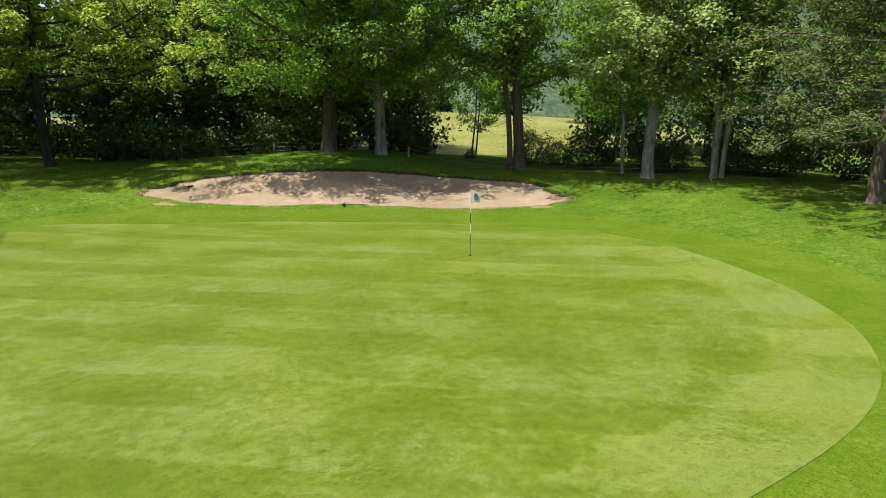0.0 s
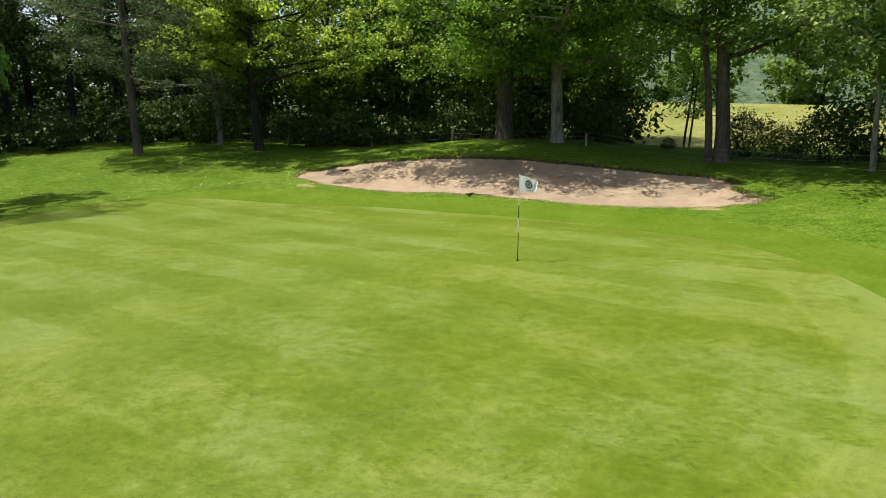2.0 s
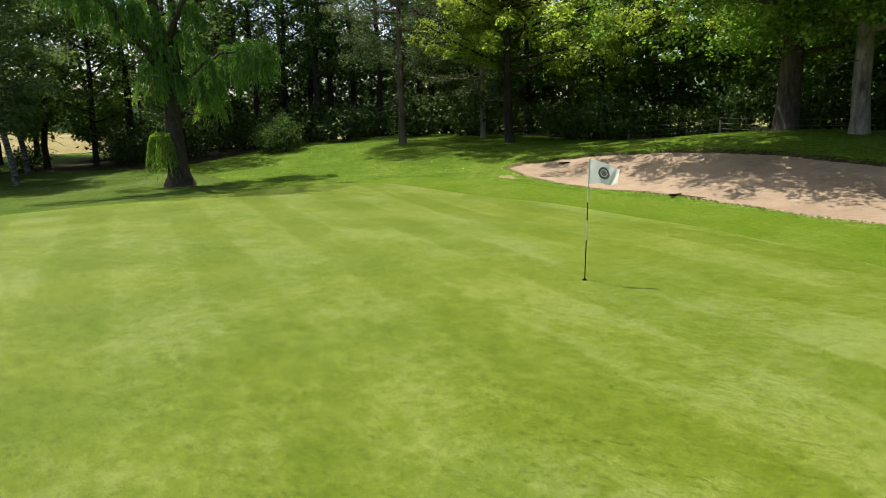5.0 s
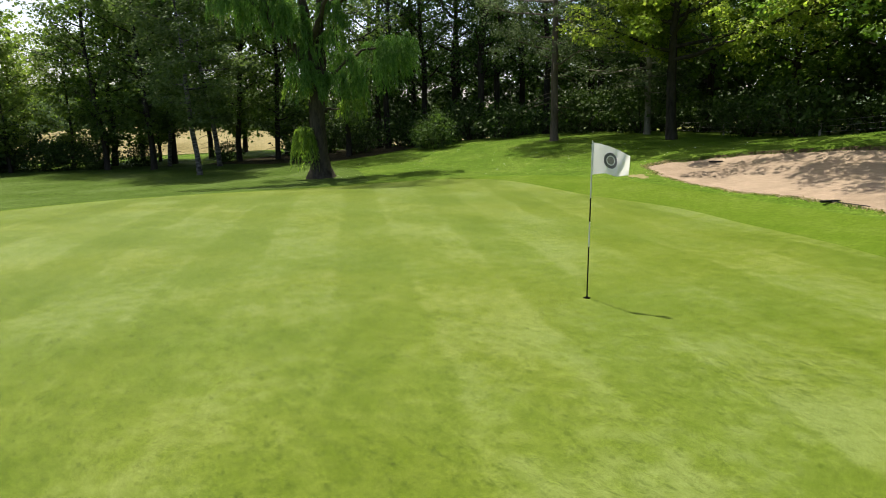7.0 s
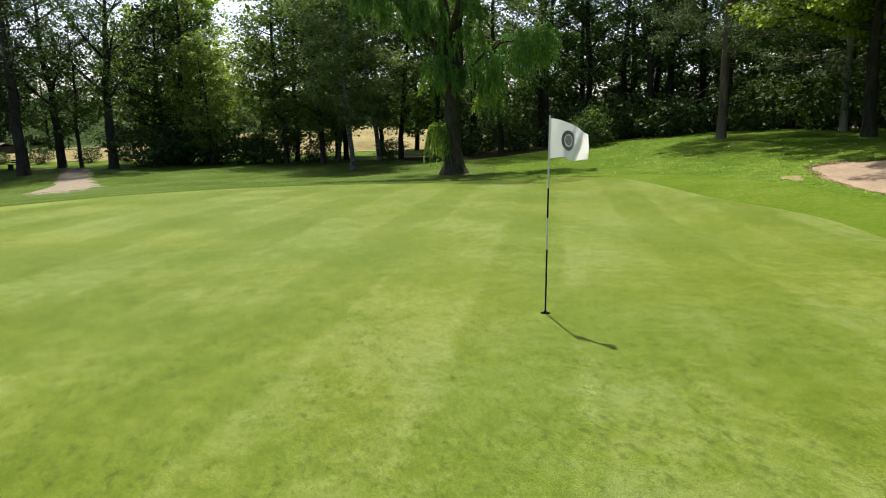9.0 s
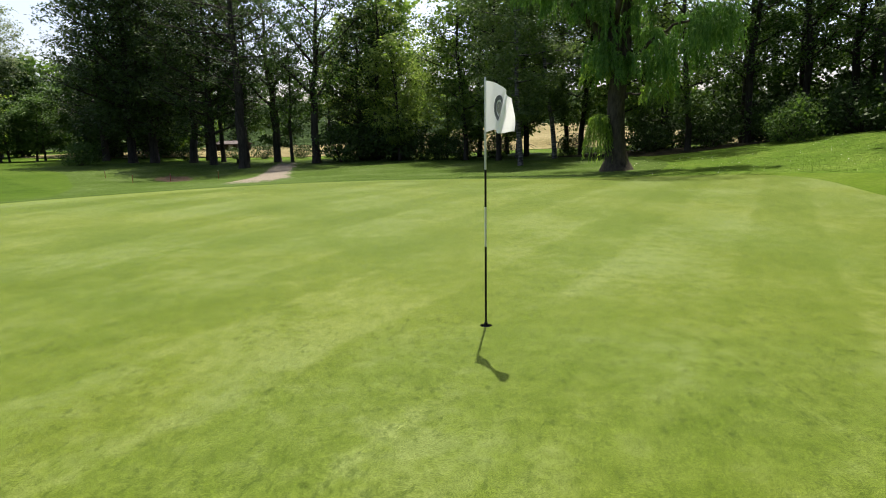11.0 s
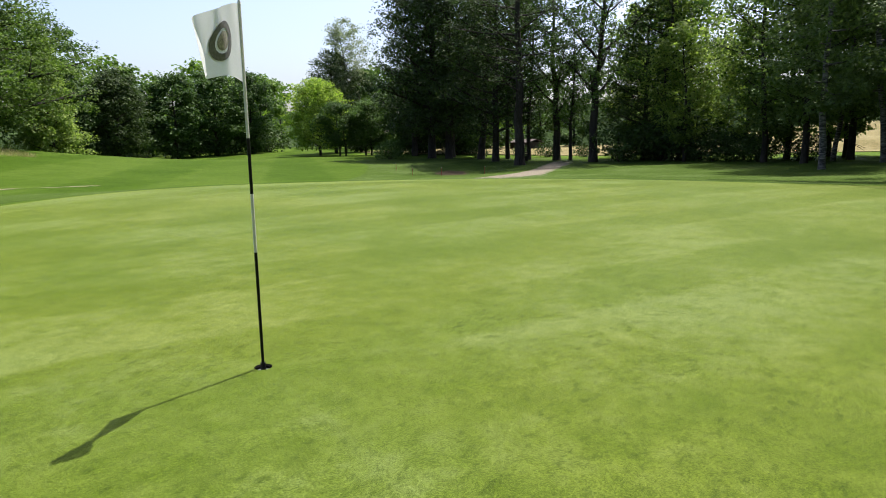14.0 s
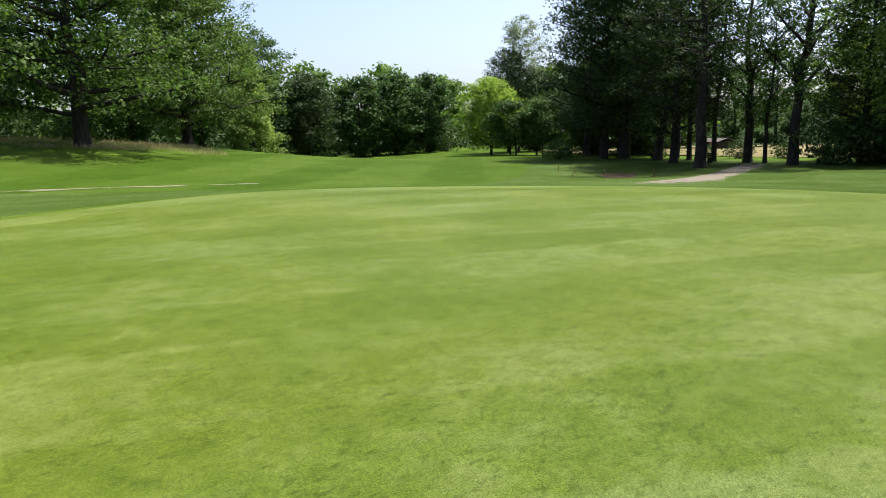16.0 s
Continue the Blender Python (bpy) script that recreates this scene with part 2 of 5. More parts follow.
M_POPLAR = leaf("poplar leaves", (0.038, 0.082, 0.014), (0.125, 0.195, 0.035), 0.45)
M_BIRCH = leaf("birch leaves", (0.044, 0.076, 0.028), (0.135, 0.185, 0.07), 0.4)
M_LIME = leaf("maple leaves", (0.115, 0.19, 0.028), (0.34, 0.43, 0.074), 0.56)
M_LINDEN = leaf("sunlit linden leaves", (0.08, 0.132, 0.028), (0.235, 0.3, 0.078), 0.52)
M_PALE = leaf("pale birch leaves", (0.12, 0.15, 0.085), (0.25, 0.28, 0.18), 0.35)
M_WILLOW = leaf("willow leaves", (0.04, 0.101, 0.022), (0.128, 0.244, 0.053), 0.33)
M_WILLOW_YOUNG = leaf("young willow leaves", (0.09, 0.16, 0.028), (0.24, 0.34, 0.07), 0.5)
M_NEEDLE = leaf("pine needles", (0.034, 0.056, 0.02), (0.12, 0.15, 0.055), 0.32, 0.8)
M_NEEDLE_GREY = leaf("grey-green needles", (0.036, 0.058, 0.026), (0.125, 0.165, 0.082), 0.32, 0.75)
M_CEDAR = leaf("conifer needles", (0.02, 0.038, 0.011), (0.064, 0.098, 0.028), 0.22)
# deep shade under the trees is put into this dark leaf colour
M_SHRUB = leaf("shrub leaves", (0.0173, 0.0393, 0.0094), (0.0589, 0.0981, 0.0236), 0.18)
# same shrub leaf, lighter, with sunlight put into the colour
M_SHRUB_LIGHT = leaf("sunlit shrub leaves", (0.035, 0.07, 0.017), (0.1, 0.16, 0.045), 0.4)
M_BLADE = leaf("grass blades", (0.044, 0.084, 0.009), (0.096, 0.14, 0.024), 0.3, 0.7)
M_STALK = leaf("dry stalks", (0.2, 0.16, 0.08), (0.4, 0.34, 0.19), 0.25)
M_BARK = bark("grey bark", (0.05, 0.046, 0.036), (0.3, 0.275, 0.225))
M_BARK_DARK = bark("dark bark", (0.011, 0.0095, 0.0075), (0.052, 0.045, 0.035))
M_BARK_PINE = bark("pine bark", (0.0393, 0.029, 0.022), (0.157, 0.1256, 0.0981), 5.0)
M_BARK_IVY = bark("ivy-bound bark", (0.028, 0.021, 0.0165), (0.125, 0.102, 0.082), 9.0, 0.08)
M_BARK_WILLOW = bark("willow bark", (0.014, 0.012, 0.008), (0.082, 0.07, 0.046), 8.0, 0.12)
M_BIRCH_BARK = birch_bark()
M_WHITE = plain("white paint", (0.62, 0.62, 0.6), 0.35)
M_BLACK = plain("black paint", (0.008, 0.008, 0.009), 0.5, 0.15)
M_CUP = plain("white cup", (0.7, 0.7, 0.7), 0.4)
# near-black because the shadow down in the hole is put into the colour
M_HOLE = plain("shadowed cup inside", (0.008, 0.008, 0.007), 0.95, 0.05)
M_GREYWOOD = bark("weathered wood", (0.13, 0.12, 0.1), (0.36, 0.34, 0.3), 12.0, 0.01)
M_WIRE = plain("wire", (0.16, 0.155, 0.15), 0.6, 0.4, 0.5)
M_RED = plain("red paint", (0.25, 0.035, 0.02), 0.5)
M_ROOF = plain("grey roof", (0.11, 0.095, 0.085), 0.85, 0.2, 0.0, 0.4, 2.0)


def cloth():
    n = Nodes("flag cloth")
    weave = n.noise(160.0, 2.0, 0.5)
    n.done(n.ramp(weave, [(0.3, (0.6, 0.61, 0.6)), (0.7, (0.7, 0.71, 0.7))]), 0.75, 0.2)
    thin = n.tree.nodes.new("ShaderNodeBsdfTranslucent")
    thin.inputs[0].default_value = (0.8, 0.82, 0.8, 1)
    both = n.tree.nodes.new("ShaderNodeMixShader")
    both.inputs[0].default_value = 0.4
    n.link(n.bsdf.outputs[0], both.inputs[1])
    n.link(thin.outputs[0], both.inputs[2])
    n.link(both.outputs[0], n.out.inputs[0])
    return n.mat


M_CLOTH = cloth()


# ---- building helpers ----
def mesh_of(name, verts, quads, materials, smooth=True, index=None):
    me = bpy.data.meshes.new(name)
    verts, quads = np.asarray(verts, np.float32), np.asarray(quads, np.int32)
    me.vertices.add(len(verts))
    me.vertices.foreach_set("co", verts.ravel())
    me.loops.add(quads.size)
    me.loops.foreach_set("vertex_index", quads.ravel())
    me.polygons.add(len(quads))
    me.polygons.foreach_set("loop_start", np.arange(len(quads), dtype=np.int32) * quads.shape[1])
    if smooth:
        me.polygons.foreach_set("use_smooth", np.ones(len(quads), bool))
    for m in materials if isinstance(materials, (list, tuple)) else [materials]:
        me.materials.append(m)
    if index is not None:
        me.polygons.foreach_set("material_index", np.asarray(index, np.int32))
    me.update()
    me.validate()
    return me


def part(name, data, material, parent, label=""):
    """Links a bmesh or a mesh as one mesh object under a thing or a part."""
    if isinstance(data, bmesh.types.BMesh):
        me = bpy.data.meshes.new(name)
        data.to_mesh(me)
        data.free()
        me.materials.append(material)
        data = me
    ob = new(name, data)
    ob.parent = parent
    if label:
        ob["label"] = label
    return ob


def thing(name, label, category, at=(0, 0, 0), turn=0.0, group=""):
    ob = new(name)
    ob.empty_display_size = 0.3
    ob.matrix_world = pose(*at, 0, 0, turn)
    return tagged(ob, label, category, group)


def tube(points, radii, sides=8, cap=True):
    """A tapered tube of quads round a line of points."""
    p = np.asarray(points, float)
    t = np.gradient(p, axis=0)
    t /= np.linalg.norm(t, axis=1)[:, None] + 1e-9
    ref = np.where(np.abs(t[:, 2:3]) > 0.9, np.array([[1.0, 0, 0]]), np.array([[0, 0, 1.0]]))
    a = np.cross(t, ref)
    a /= np.linalg.norm(a, axis=1)[:, None] + 1e-9
    b = np.cross(t, a)
    # keep the cross-section from flipping between rings
    for i in range(1, len(p)):
        if np.dot(a[i], a[i - 1]) < 0.3:
            a[i] = a[i - 1] - t[i] * np.dot(a[i - 1], t[i])
            a[i] /= np.linalg.norm(a[i]) + 1e-9
            b[i] = np.cross(t[i], a[i])
    ang = np.linspace(0, 2 * np.pi, sides, endpoint=False)
    ring = np.cos(ang)[None, :, None] * a[:, None] + np.sin(ang)[None, :, None] * b[:, None]
    v = p[:, None] + ring * np.asarray(radii, float)[:, None, None]
    n, q = len(p), []
    i, j = np.meshgrid(np.arange(n - 1), np.arange(sides), indexing="ij")
    i, j = i.ravel(), j.ravel()
    k = (j + 1) % sides
    q = np.stack([i * sides + j, i * sides + k, (i + 1) * sides + k, (i + 1) * sides + j], 1)
    return v.reshape(-1, 3), q


def join(pieces):
    verts, quads, at = [], [], 0
    for v, q in pieces:
        verts.append(v)
        quads.append(q + at)
        at += len(v)
    return np.concatenate(verts), np.concatenate(quads)


def box(bm, size, m=None):
    made = bmesh.ops.create_cube(bm, size=1.0)["verts"]
    bmesh.ops.scale(bm, vec=size, verts=made)
    if m is not None:
        bmesh.ops.transform(bm, matrix=m, verts=made)
    return made


def rod(bm, r, length, m=None, sides=10, r2=None):
    made = bmesh.ops.create_cone(bm, segments=sides, radius1=r, radius2=r if r2 is None else r2, depth=length, cap_ends=True)["verts"]
    bmesh.ops.transform(bm, matrix=(m or Matrix()) @ Matrix.Translation((0, 0, length / 2)), verts=made)
    return made


# ---- ground ----
MOUNDS_NORTH = [(-40, 26, 12, .72), (-24, 24, 10, 1.09), (-10, 23, 8, .3), (0, 20, 7, 1.59), (9, 17, 7, .29), (20, 12, 9, 1.21), (22, -4, 10, 1.0),
                (12, 4, 7, -.22), (0, 90, 40, 6.62), (-60, 75, 30, .37), (55, 60, 30, 2.96), (0, 45, 18, -.68), (-5, 10, 4, -.53), (3, 8, 4, -.22), (-9, 12.5, 3.5, -.06), (8, 7, 4, -.09), (4, 13, 3, -.19), (-97, 8, 18, 3.2)]
MOUNDS_SOUTH = [(0, 0, 8, .23), (-10, 3, 8, .06), (2, -10, 8, .04), (-9, -9, 8, .03), (-17, -4, 8, .43), (-25, 8, 8, -.3), (-36, 2, 10, .14), (-14, -12, 6, .26), (-6, -15, 6, .44),
                (-18, 5, 6, .04), (-10, -68, 22, .86), (25, -68, 22, 1.59), (-30, -28, 14, -.37), (-41, -24.3, 4, -.5), (-6, -58, 10, 1.25), (-22, -68, 10, 1.1), (-54, -90, 17, -.8)]
MOUNDS = MOUNDS_NORTH + MOUNDS_SOUTH


def swell(x, y):
    """The lie of the land, a sum of soft mounds and hollows."""
    x, y = np.asarray(x, float), np.asarray(y, float)
    z = np.full(np.broadcast(x, y).shape, -1.0)
    for cx, cy, s, h in MOUNDS:
        z = z + h * np.exp(-((x - cx) ** 2 + (y - cy) ** 2) / (2 * s * s))
    return z - 0.012


def ripple(theta, coef):
    r = np.full_like(theta, coef[0])
    for k in range(1, (len(coef) + 1) // 2):
        r = r + coef[2 * k - 1] * np.cos(k * theta) + coef[2 * k] * np.sin(k * theta)
    return r


GREEN_AT = (-6.0, -1.2)
GREEN_SHAPE = (12.283, -0.429, -1.083, 0.807, -0.991, 0.395, 0.121, -0.097, -0.055, 0.089, -0.148, -0.168, 0.338, 0.016, -0.082, 0.087, 0.023, -0.055, 0.061)
COLLAR_SHAPE = (13.78, 0.644, -0.406, 0.883, -0.962, 0.601, -0.135, -0.039, 0.098, -0.119, -0.201, -0.069, 0.124, 0.084, -0.054, -0.03, -0.054)
BUNKER_AT, BUNKER_SHAPE, BUNKER_TURN = (-1.2, 12.1), (0.999, 0.065, 0.237, 0.076, -0.025, -0.052, -0.085, -0.062, 0.004, -0.009, -0.034), radians(-18)
BUNKER_SIZE = (10.0, 3.0)


def in_bunker(x, y):
    """How far inside the bunker's rim, in metres, roughly."""
    c, s = math.cos(BUNKER_TURN), math.sin(BUNKER_TURN)
    dx, dy = np.asarray(x, float) - BUNKER_AT[0], np.asarray(y, float) - BUNKER_AT[1]
    u, v = (c * dx + s * dy) / BUNKER_SIZE[0], (-s * dx + c * dy) / BUNKER_SIZE[1]
    th, r = np.arctan2(v, u), np.hypot(u, v)
    reach = ripple(th, BUNKER_SHAPE) + 0.012 * np.sin(17 * th) + 0.01 * np.sin(29 * th + 1)
    span = np.hypot(u * BUNKER_SIZE[0], v * BUNKER_SIZE[1])
    return span * (reach / np.maximum(r, 1e-6) - 1)


def lip(x, y):
    """Depth of the bunker's rim: deep under the far bank, shallow at the front."""
    c, s = math.cos(BUNKER_TURN), math.sin(BUNKER_TURN)
    v = -s * (np.asarray(x, float) - BUNKER_AT[0]) + c * (np.asarray(y, float) - BUNKER_AT[1])
    return 0.035 + 0.065 * np.clip((v + 1.0) / 3.5, 0, 1)


def sand_height(x, y):
    b = in_bunker(x, y)
    bowl = np.clip(b / 1.6, 0, 1)
    return swell(x, y) - lip(x, y) - 0.12 * bowl * bowl * (3 - 2 * bowl)


def ground(x, y):
    b = in_bunker(x, y)
    t = np.clip(b / 0.14, 0, 1)
    return swell(x, y) - t * (lip(x, y) + 0.03) - np.clip((b - 0.14) / 1.4, 0, 1) * 0.2


def spot(x, y):
    return float(ground(x, y))


def lines(lo, hi, fine_lo, fine_hi, fine, mid, reach):
    out = list(np.arange(fine_lo, fine_hi, fine)) + list(np.arange(lo, fine_lo, mid)) + list(np.arange(fine_hi, hi, mid))
    for sign, edge in ((-1, lo), (1, hi)):
        step, at = mid, edge
        while abs(at) < reach:
            step *= 1.16
            at += sign * step
            out.append(at)
    return np.array(sorted(set(np.round(out, 4))))


gx, gy = lines(-45, 25, -12, 11, 0.15, 0.6, 1800), lines(-30, 30, 6, 18, 0.15, 0.6, 1800)
GX, GY = np.meshgrid(gx, gy, indexing="ij")
GZ = ground(GX, GY)
i, j = np.meshgrid(np.arange(len(gx) - 1), np.arange(len(gy) - 1), indexing="ij")
i, j, w = i.ravel(), j.ravel(), len(gy)
quads = np.stack([i * w + j, (i + 1) * w + j, (i + 1) * w + j + 1, i * w + j + 1], 1)
mx, my = (gx[i] + gx[i + 1]) / 2, (gy[j] + gy[j + 1]) / 2
b = in_bunker(mx, my)
soil = (b > -0.02) & (b < 0.6)
tagged(new("ground", mesh_of("ground", np.stack([GX, GY, GZ], -1).reshape(-1, 3), quads, [M_ROUGH, M_EARTH], True, soil.astype(int))),
       "rough mown grass bank around the green", "grass", kind="structure")


def patch(name, label, category, rim, material, lift, rings=24, height=None, kind="structure", inner=0.0, taper=True):
    """A sheet of ground cover within a closed rim of points, laid just over the ground."""
    rim = np.asarray(rim, float)
    mid = rim.mean(0)
    steps = np.linspace(inner, 1, rings)
    p = mid + (rim - mid)[None] * steps[:, None, None]
    thick = lift * (0.3 + 0.7 * np.clip((1 - steps) * 8, 0, 1)) if taper else np.full(rings, lift)
    z = (height or swell)(p[..., 0], p[..., 1]) + thick[:, None]
    p, z = np.concatenate([p, p[-1:], p[-1:]]), np.concatenate([z, z[-1:], z[-1:] - 0.07])
    steps, rings = np.append(steps, [1.0, 1.0]), rings + 2
    n = len(rim)
    i, j = np.meshgrid(np.arange(rings - 1), np.arange(n), indexing="ij")
    i, j = i.ravel(), j.ravel()
    k = (j + 1) % n
    q = np.stack([i * n + j, (i + 1) * n + j, (i + 1) * n + k, i * n + k], 1)[i != rings - 3]
    v = np.concatenate([p, z[..., None]], -1).reshape(-1, 3)
    me = mesh_of(name, v, q, material)
    me.attributes.new("edge", "FLOAT", "POINT").data.foreach_set("value", np.repeat(1 - steps, n).astype(np.float32))
    return tagged(new(name, me), label, category, kind=kind)


def blob(cx, cy, a, b, turn=0.0, rough=0.06, n=96, seed=0):
    th = np.linspace(0, 2 * np.pi, n, endpoint=False)
    r = 1 + rough * (np.sin(3 * th + seed) + 0.7 * np.sin(5 * th + 2.1 * seed) + 0.4 * np.sin(9 * th + seed * 3))
    u, v, t = a * r * np.cos(th), b * r * np.sin(th), radians(turn)
    return np.stack([cx + u * math.cos(t) - v * math.sin(t), cy + u * math.sin(t) + v * math.cos(t)], 1)


th = np.linspace(0, 2 * np.pi, 360, endpoint=False)
r = ripple(th, GREEN_SHAPE)
green_rim = np.stack([GREEN_AT[0] + r * np.cos(th), GREEN_AT[1] + r * np.sin(th)], 1)
r = np.maximum(ripple(th, COLLAR_SHAPE), r + 0.3)
collar_rim = np.stack([GREEN_AT[0] + r * np.cos(th), GREEN_AT[1] + r * np.sin(th)], 1)
patch("collar", "mid-length mown collar round the putting green", "grass", collar_rim, M_COLLAR, 0.012, 40, taper=False)
patch("putting_green", "closely mown putting green with faint stripes", "grass", green_rim, M_GREEN, 0.022, 40, taper=False)
th = np.linspace(0, 2 * np.pi, 320, endpoint=False)
r = ripple(th, BUNKER_SHAPE) + 0.012 * np.sin(17 * th) + 0.01 * np.sin(29 * th + 1) - 0.011
u, v = r * np.cos(th) * BUNKER_SIZE[0], r * np.sin(th) * BUNKER_SIZE[1]
c, s = math.cos(BUNKER_TURN), math.sin(BUNKER_TURN)
bunker_rim = np.stack([BUNKER_AT[0] + c * u - s * v, BUNKER_AT[1] + s * u + c * v], 1)
patch("sand_bunker", "raked pinkish sand bunker below a grass bank", "sand bunker", bunker_rim, M_SAND, 0.0, 40, sand_height)
for k, (px, py, pa, pb) in enumerate([(-13.4, -29.2, 1.5, 0.22), (-9.6, -29.45, 2.0, 0.34), (-5.4, -29.7, 1.9, 0.4), (-0.6, -29.8, 2.6, 0.34), (3.6, -30.0, 1.3, 0.26)]):
    patch("far_bunker", "thin broken strip of pale bunker sand", "sand bunker", blob(px, py, pa, pb, -3, 0.3, 90, k + 2), M_FARSAND, 0.05, 10)


def smooth_rim(corners, n, rounds):
    """A closed line through the corners, softened."""
    corners = np.asarray(corners, float)
    at = np.linspace(0, len(corners), n, endpoint=False)
    ring = np.concatenate([corners, corners[:1]])
    rim = np.stack([np.interp(at, np.arange(len(ring)), ring[:, k]) for k in (0, 1)], 1)
    for _ in range(rounds):
        rim = (np.roll(rim, 1, 0) + 2 * rim + np.roll(rim, -1, 0)) / 4
    return rim


patch("long_lawn", "darker longer mown grass between green and fairway", "grass",
      smooth_rim([(16, -24), (6, -16.5), (-1, -13.5), (-7, -14.0), (-12, -10), (-17, -2), (-19, 6), (-27, 9), (-38, 9), (-48, 2), (-56, -12), (-62, -30), (-56, -44), (-42, -40), (-25, -45), (0, -50), (12, -42)], 260, 5), M_SEMI, 0.008, 70, taper=False)
FAIRWAY = np.array([(-14, -23), (-3, -29), (8, -37), (4, -44), (-10, -47), (-27, -56), (-45, -78), (-62, -87), (-92, -93), (-125, -127), (-136, -118), (-102, -82), (-72, -62), (-53, -46), (-42, -34), (-30, -25), (-21, -20)], float)
fairway_rim = smooth_rim(FAIRWAY, 240, 6)
patch("fairway", "striped mown fairway leading away between trees", "fairway", fairway_rim, M_FAIRWAY, 0.03, 70)
patch("meadow", "pale grass meadow behind the trees", "meadow", blob(10, 62, 70, 33, 0, 0.03, 160, 1), M_MEADOW, 0.05, 50)


def standing(x, y):
    """Top of the standing straw, stepping down to the soil at the field's edge."""
    r_ = np.hypot((x + 92) / 28, (y - 4) / 78)
    return swell(x, y) + 0.05 + 0.6 * np.clip((0.985 - r_) / 0.14, 0, 1)


patch("field", "dry straw-coloured field behind the trees", "field", blob(-92, 4, 28, 78, 0, 0.03, 200, 1), M_STRAW, 0.0, 60, standing)
patch("wood_floor", "leaf litter with the trees' shade put into its colour", "ground", blob(-47, 24, 10, 21, 24, 0.06, 120, 3), M_LITTER, 0.02, 40)
patch("path", "pale worn gravel path", "path", smooth_rim([(-28.4, -11.8), (-31.8, -11.9), (-34.5, -13.2), (-41.8, -15.2), (-49.5, -17.4), (-55, -19.2), (-56, -21.2), (-50, -20.0), (-43, -18.2), (-36.5, -16.4), (-31.5, -15.2), (-27.0, -15.2), (-25.8, -13.6)], 220, 2), M_PATH, 0.024, 18)
patch("ditch", "shaded ditch of bare brown earth", "ditch", blob(-41.2, -24.6, 3.8, 1.5, 35, 0.14, 60, 2), M_DITCH, 0.03, 12)
for k, (px, py, pr) in enumerate([(-24.3, 5.9, 0.75), (-9.8, 12.6, 0.55), (6.5, 7.15, 0.6), (-23, 20.4, 0.5)]):
    patch("bare_patch", "small patch of bare earth in the grass", "earth", blob(px, py, pr, pr * 0.5, -18, 0.2, 40, k + 1), M_BARE, 0.016, 8)

# ---- trees ----
rng = np.random.default_rng(7)


def unit(v):
    return v / (np.linalg.norm(v, axis=-1, keepdims=True) + 1e-9)


def leaves(at, size, shape=0.62, lift=0.5, fold=0.12, along=None, bias=0.0, face=None):
    """Folded leaf blades at the given places; they face the sky, or the way that face gives."""
    n = len(at)
    d = rng.normal(size=(n, 3))
    if along is not None:
        d = unit(d) * (1 - bias) + along * bias
    up = unit(rng.normal(size=(n, 3)) + np.array([0, 0, lift * 2])) if face is None else face
    d = unit(d)
    s = unit(np.cross(d, up))
    if face is not None:
        d = np.cross(up, s)
    nrm = np.cross(s, d)
    size = np.broadcast_to(np.asarray(size, float), (n,))[:, None]
    a, tip = at - d * size * 0.5, at + d * size * 0.5
    mid = at + d * size * 0.04 - nrm * size * fold
    l, r = mid - s * size * shape * 0.5, mid + s * size * shape * 0.5
    v = np.stack([a, r, tip, l], 1).reshape(-1, 3)
    return v, np.arange(4 * n).reshape(-1, 4)


def bend(start, way, length, rise, steps=6, wander=0.08):
    """A limb: a line that curves upwards (rise > 0) or droops."""
    t = np.linspace(0, 1, steps)
    way = unit(np.asarray(way, float))
    p = np.asarray(start, float) + way * (t * length)[:, None]
    p[:, 2] += rise * length * t**2
    p[1:] += np.cumsum(rng.normal(size=(steps - 1, 3)) * wander * length / steps, 0)
    return p


def envelope(kind, f):
    """The crown's relative radius at the fraction f of its height."""
    f = np.clip(f, 0, 1)
    if kind == "skirt":
        return np.where(f < 0.12, 0.8 + 1.6 * f, 1.0 - 0.72 * (f - 0.12))
    if kind == "cone":
        return np.maximum(0.08, (1 - f) ** 0.85)
    if kind == "column":
        return 0.75 + 0.25 * np.sin(np.pi * f) - 0.5 * np.clip(f - 0.75, 0, 1)
    return np.sqrt(np.maximum(0.06, 1 - (1.75 * f - 0.75) ** 2)) if kind == "dome" else np.sqrt(np.maximum(0.05, 1 - (2 * f - 1) ** 2))


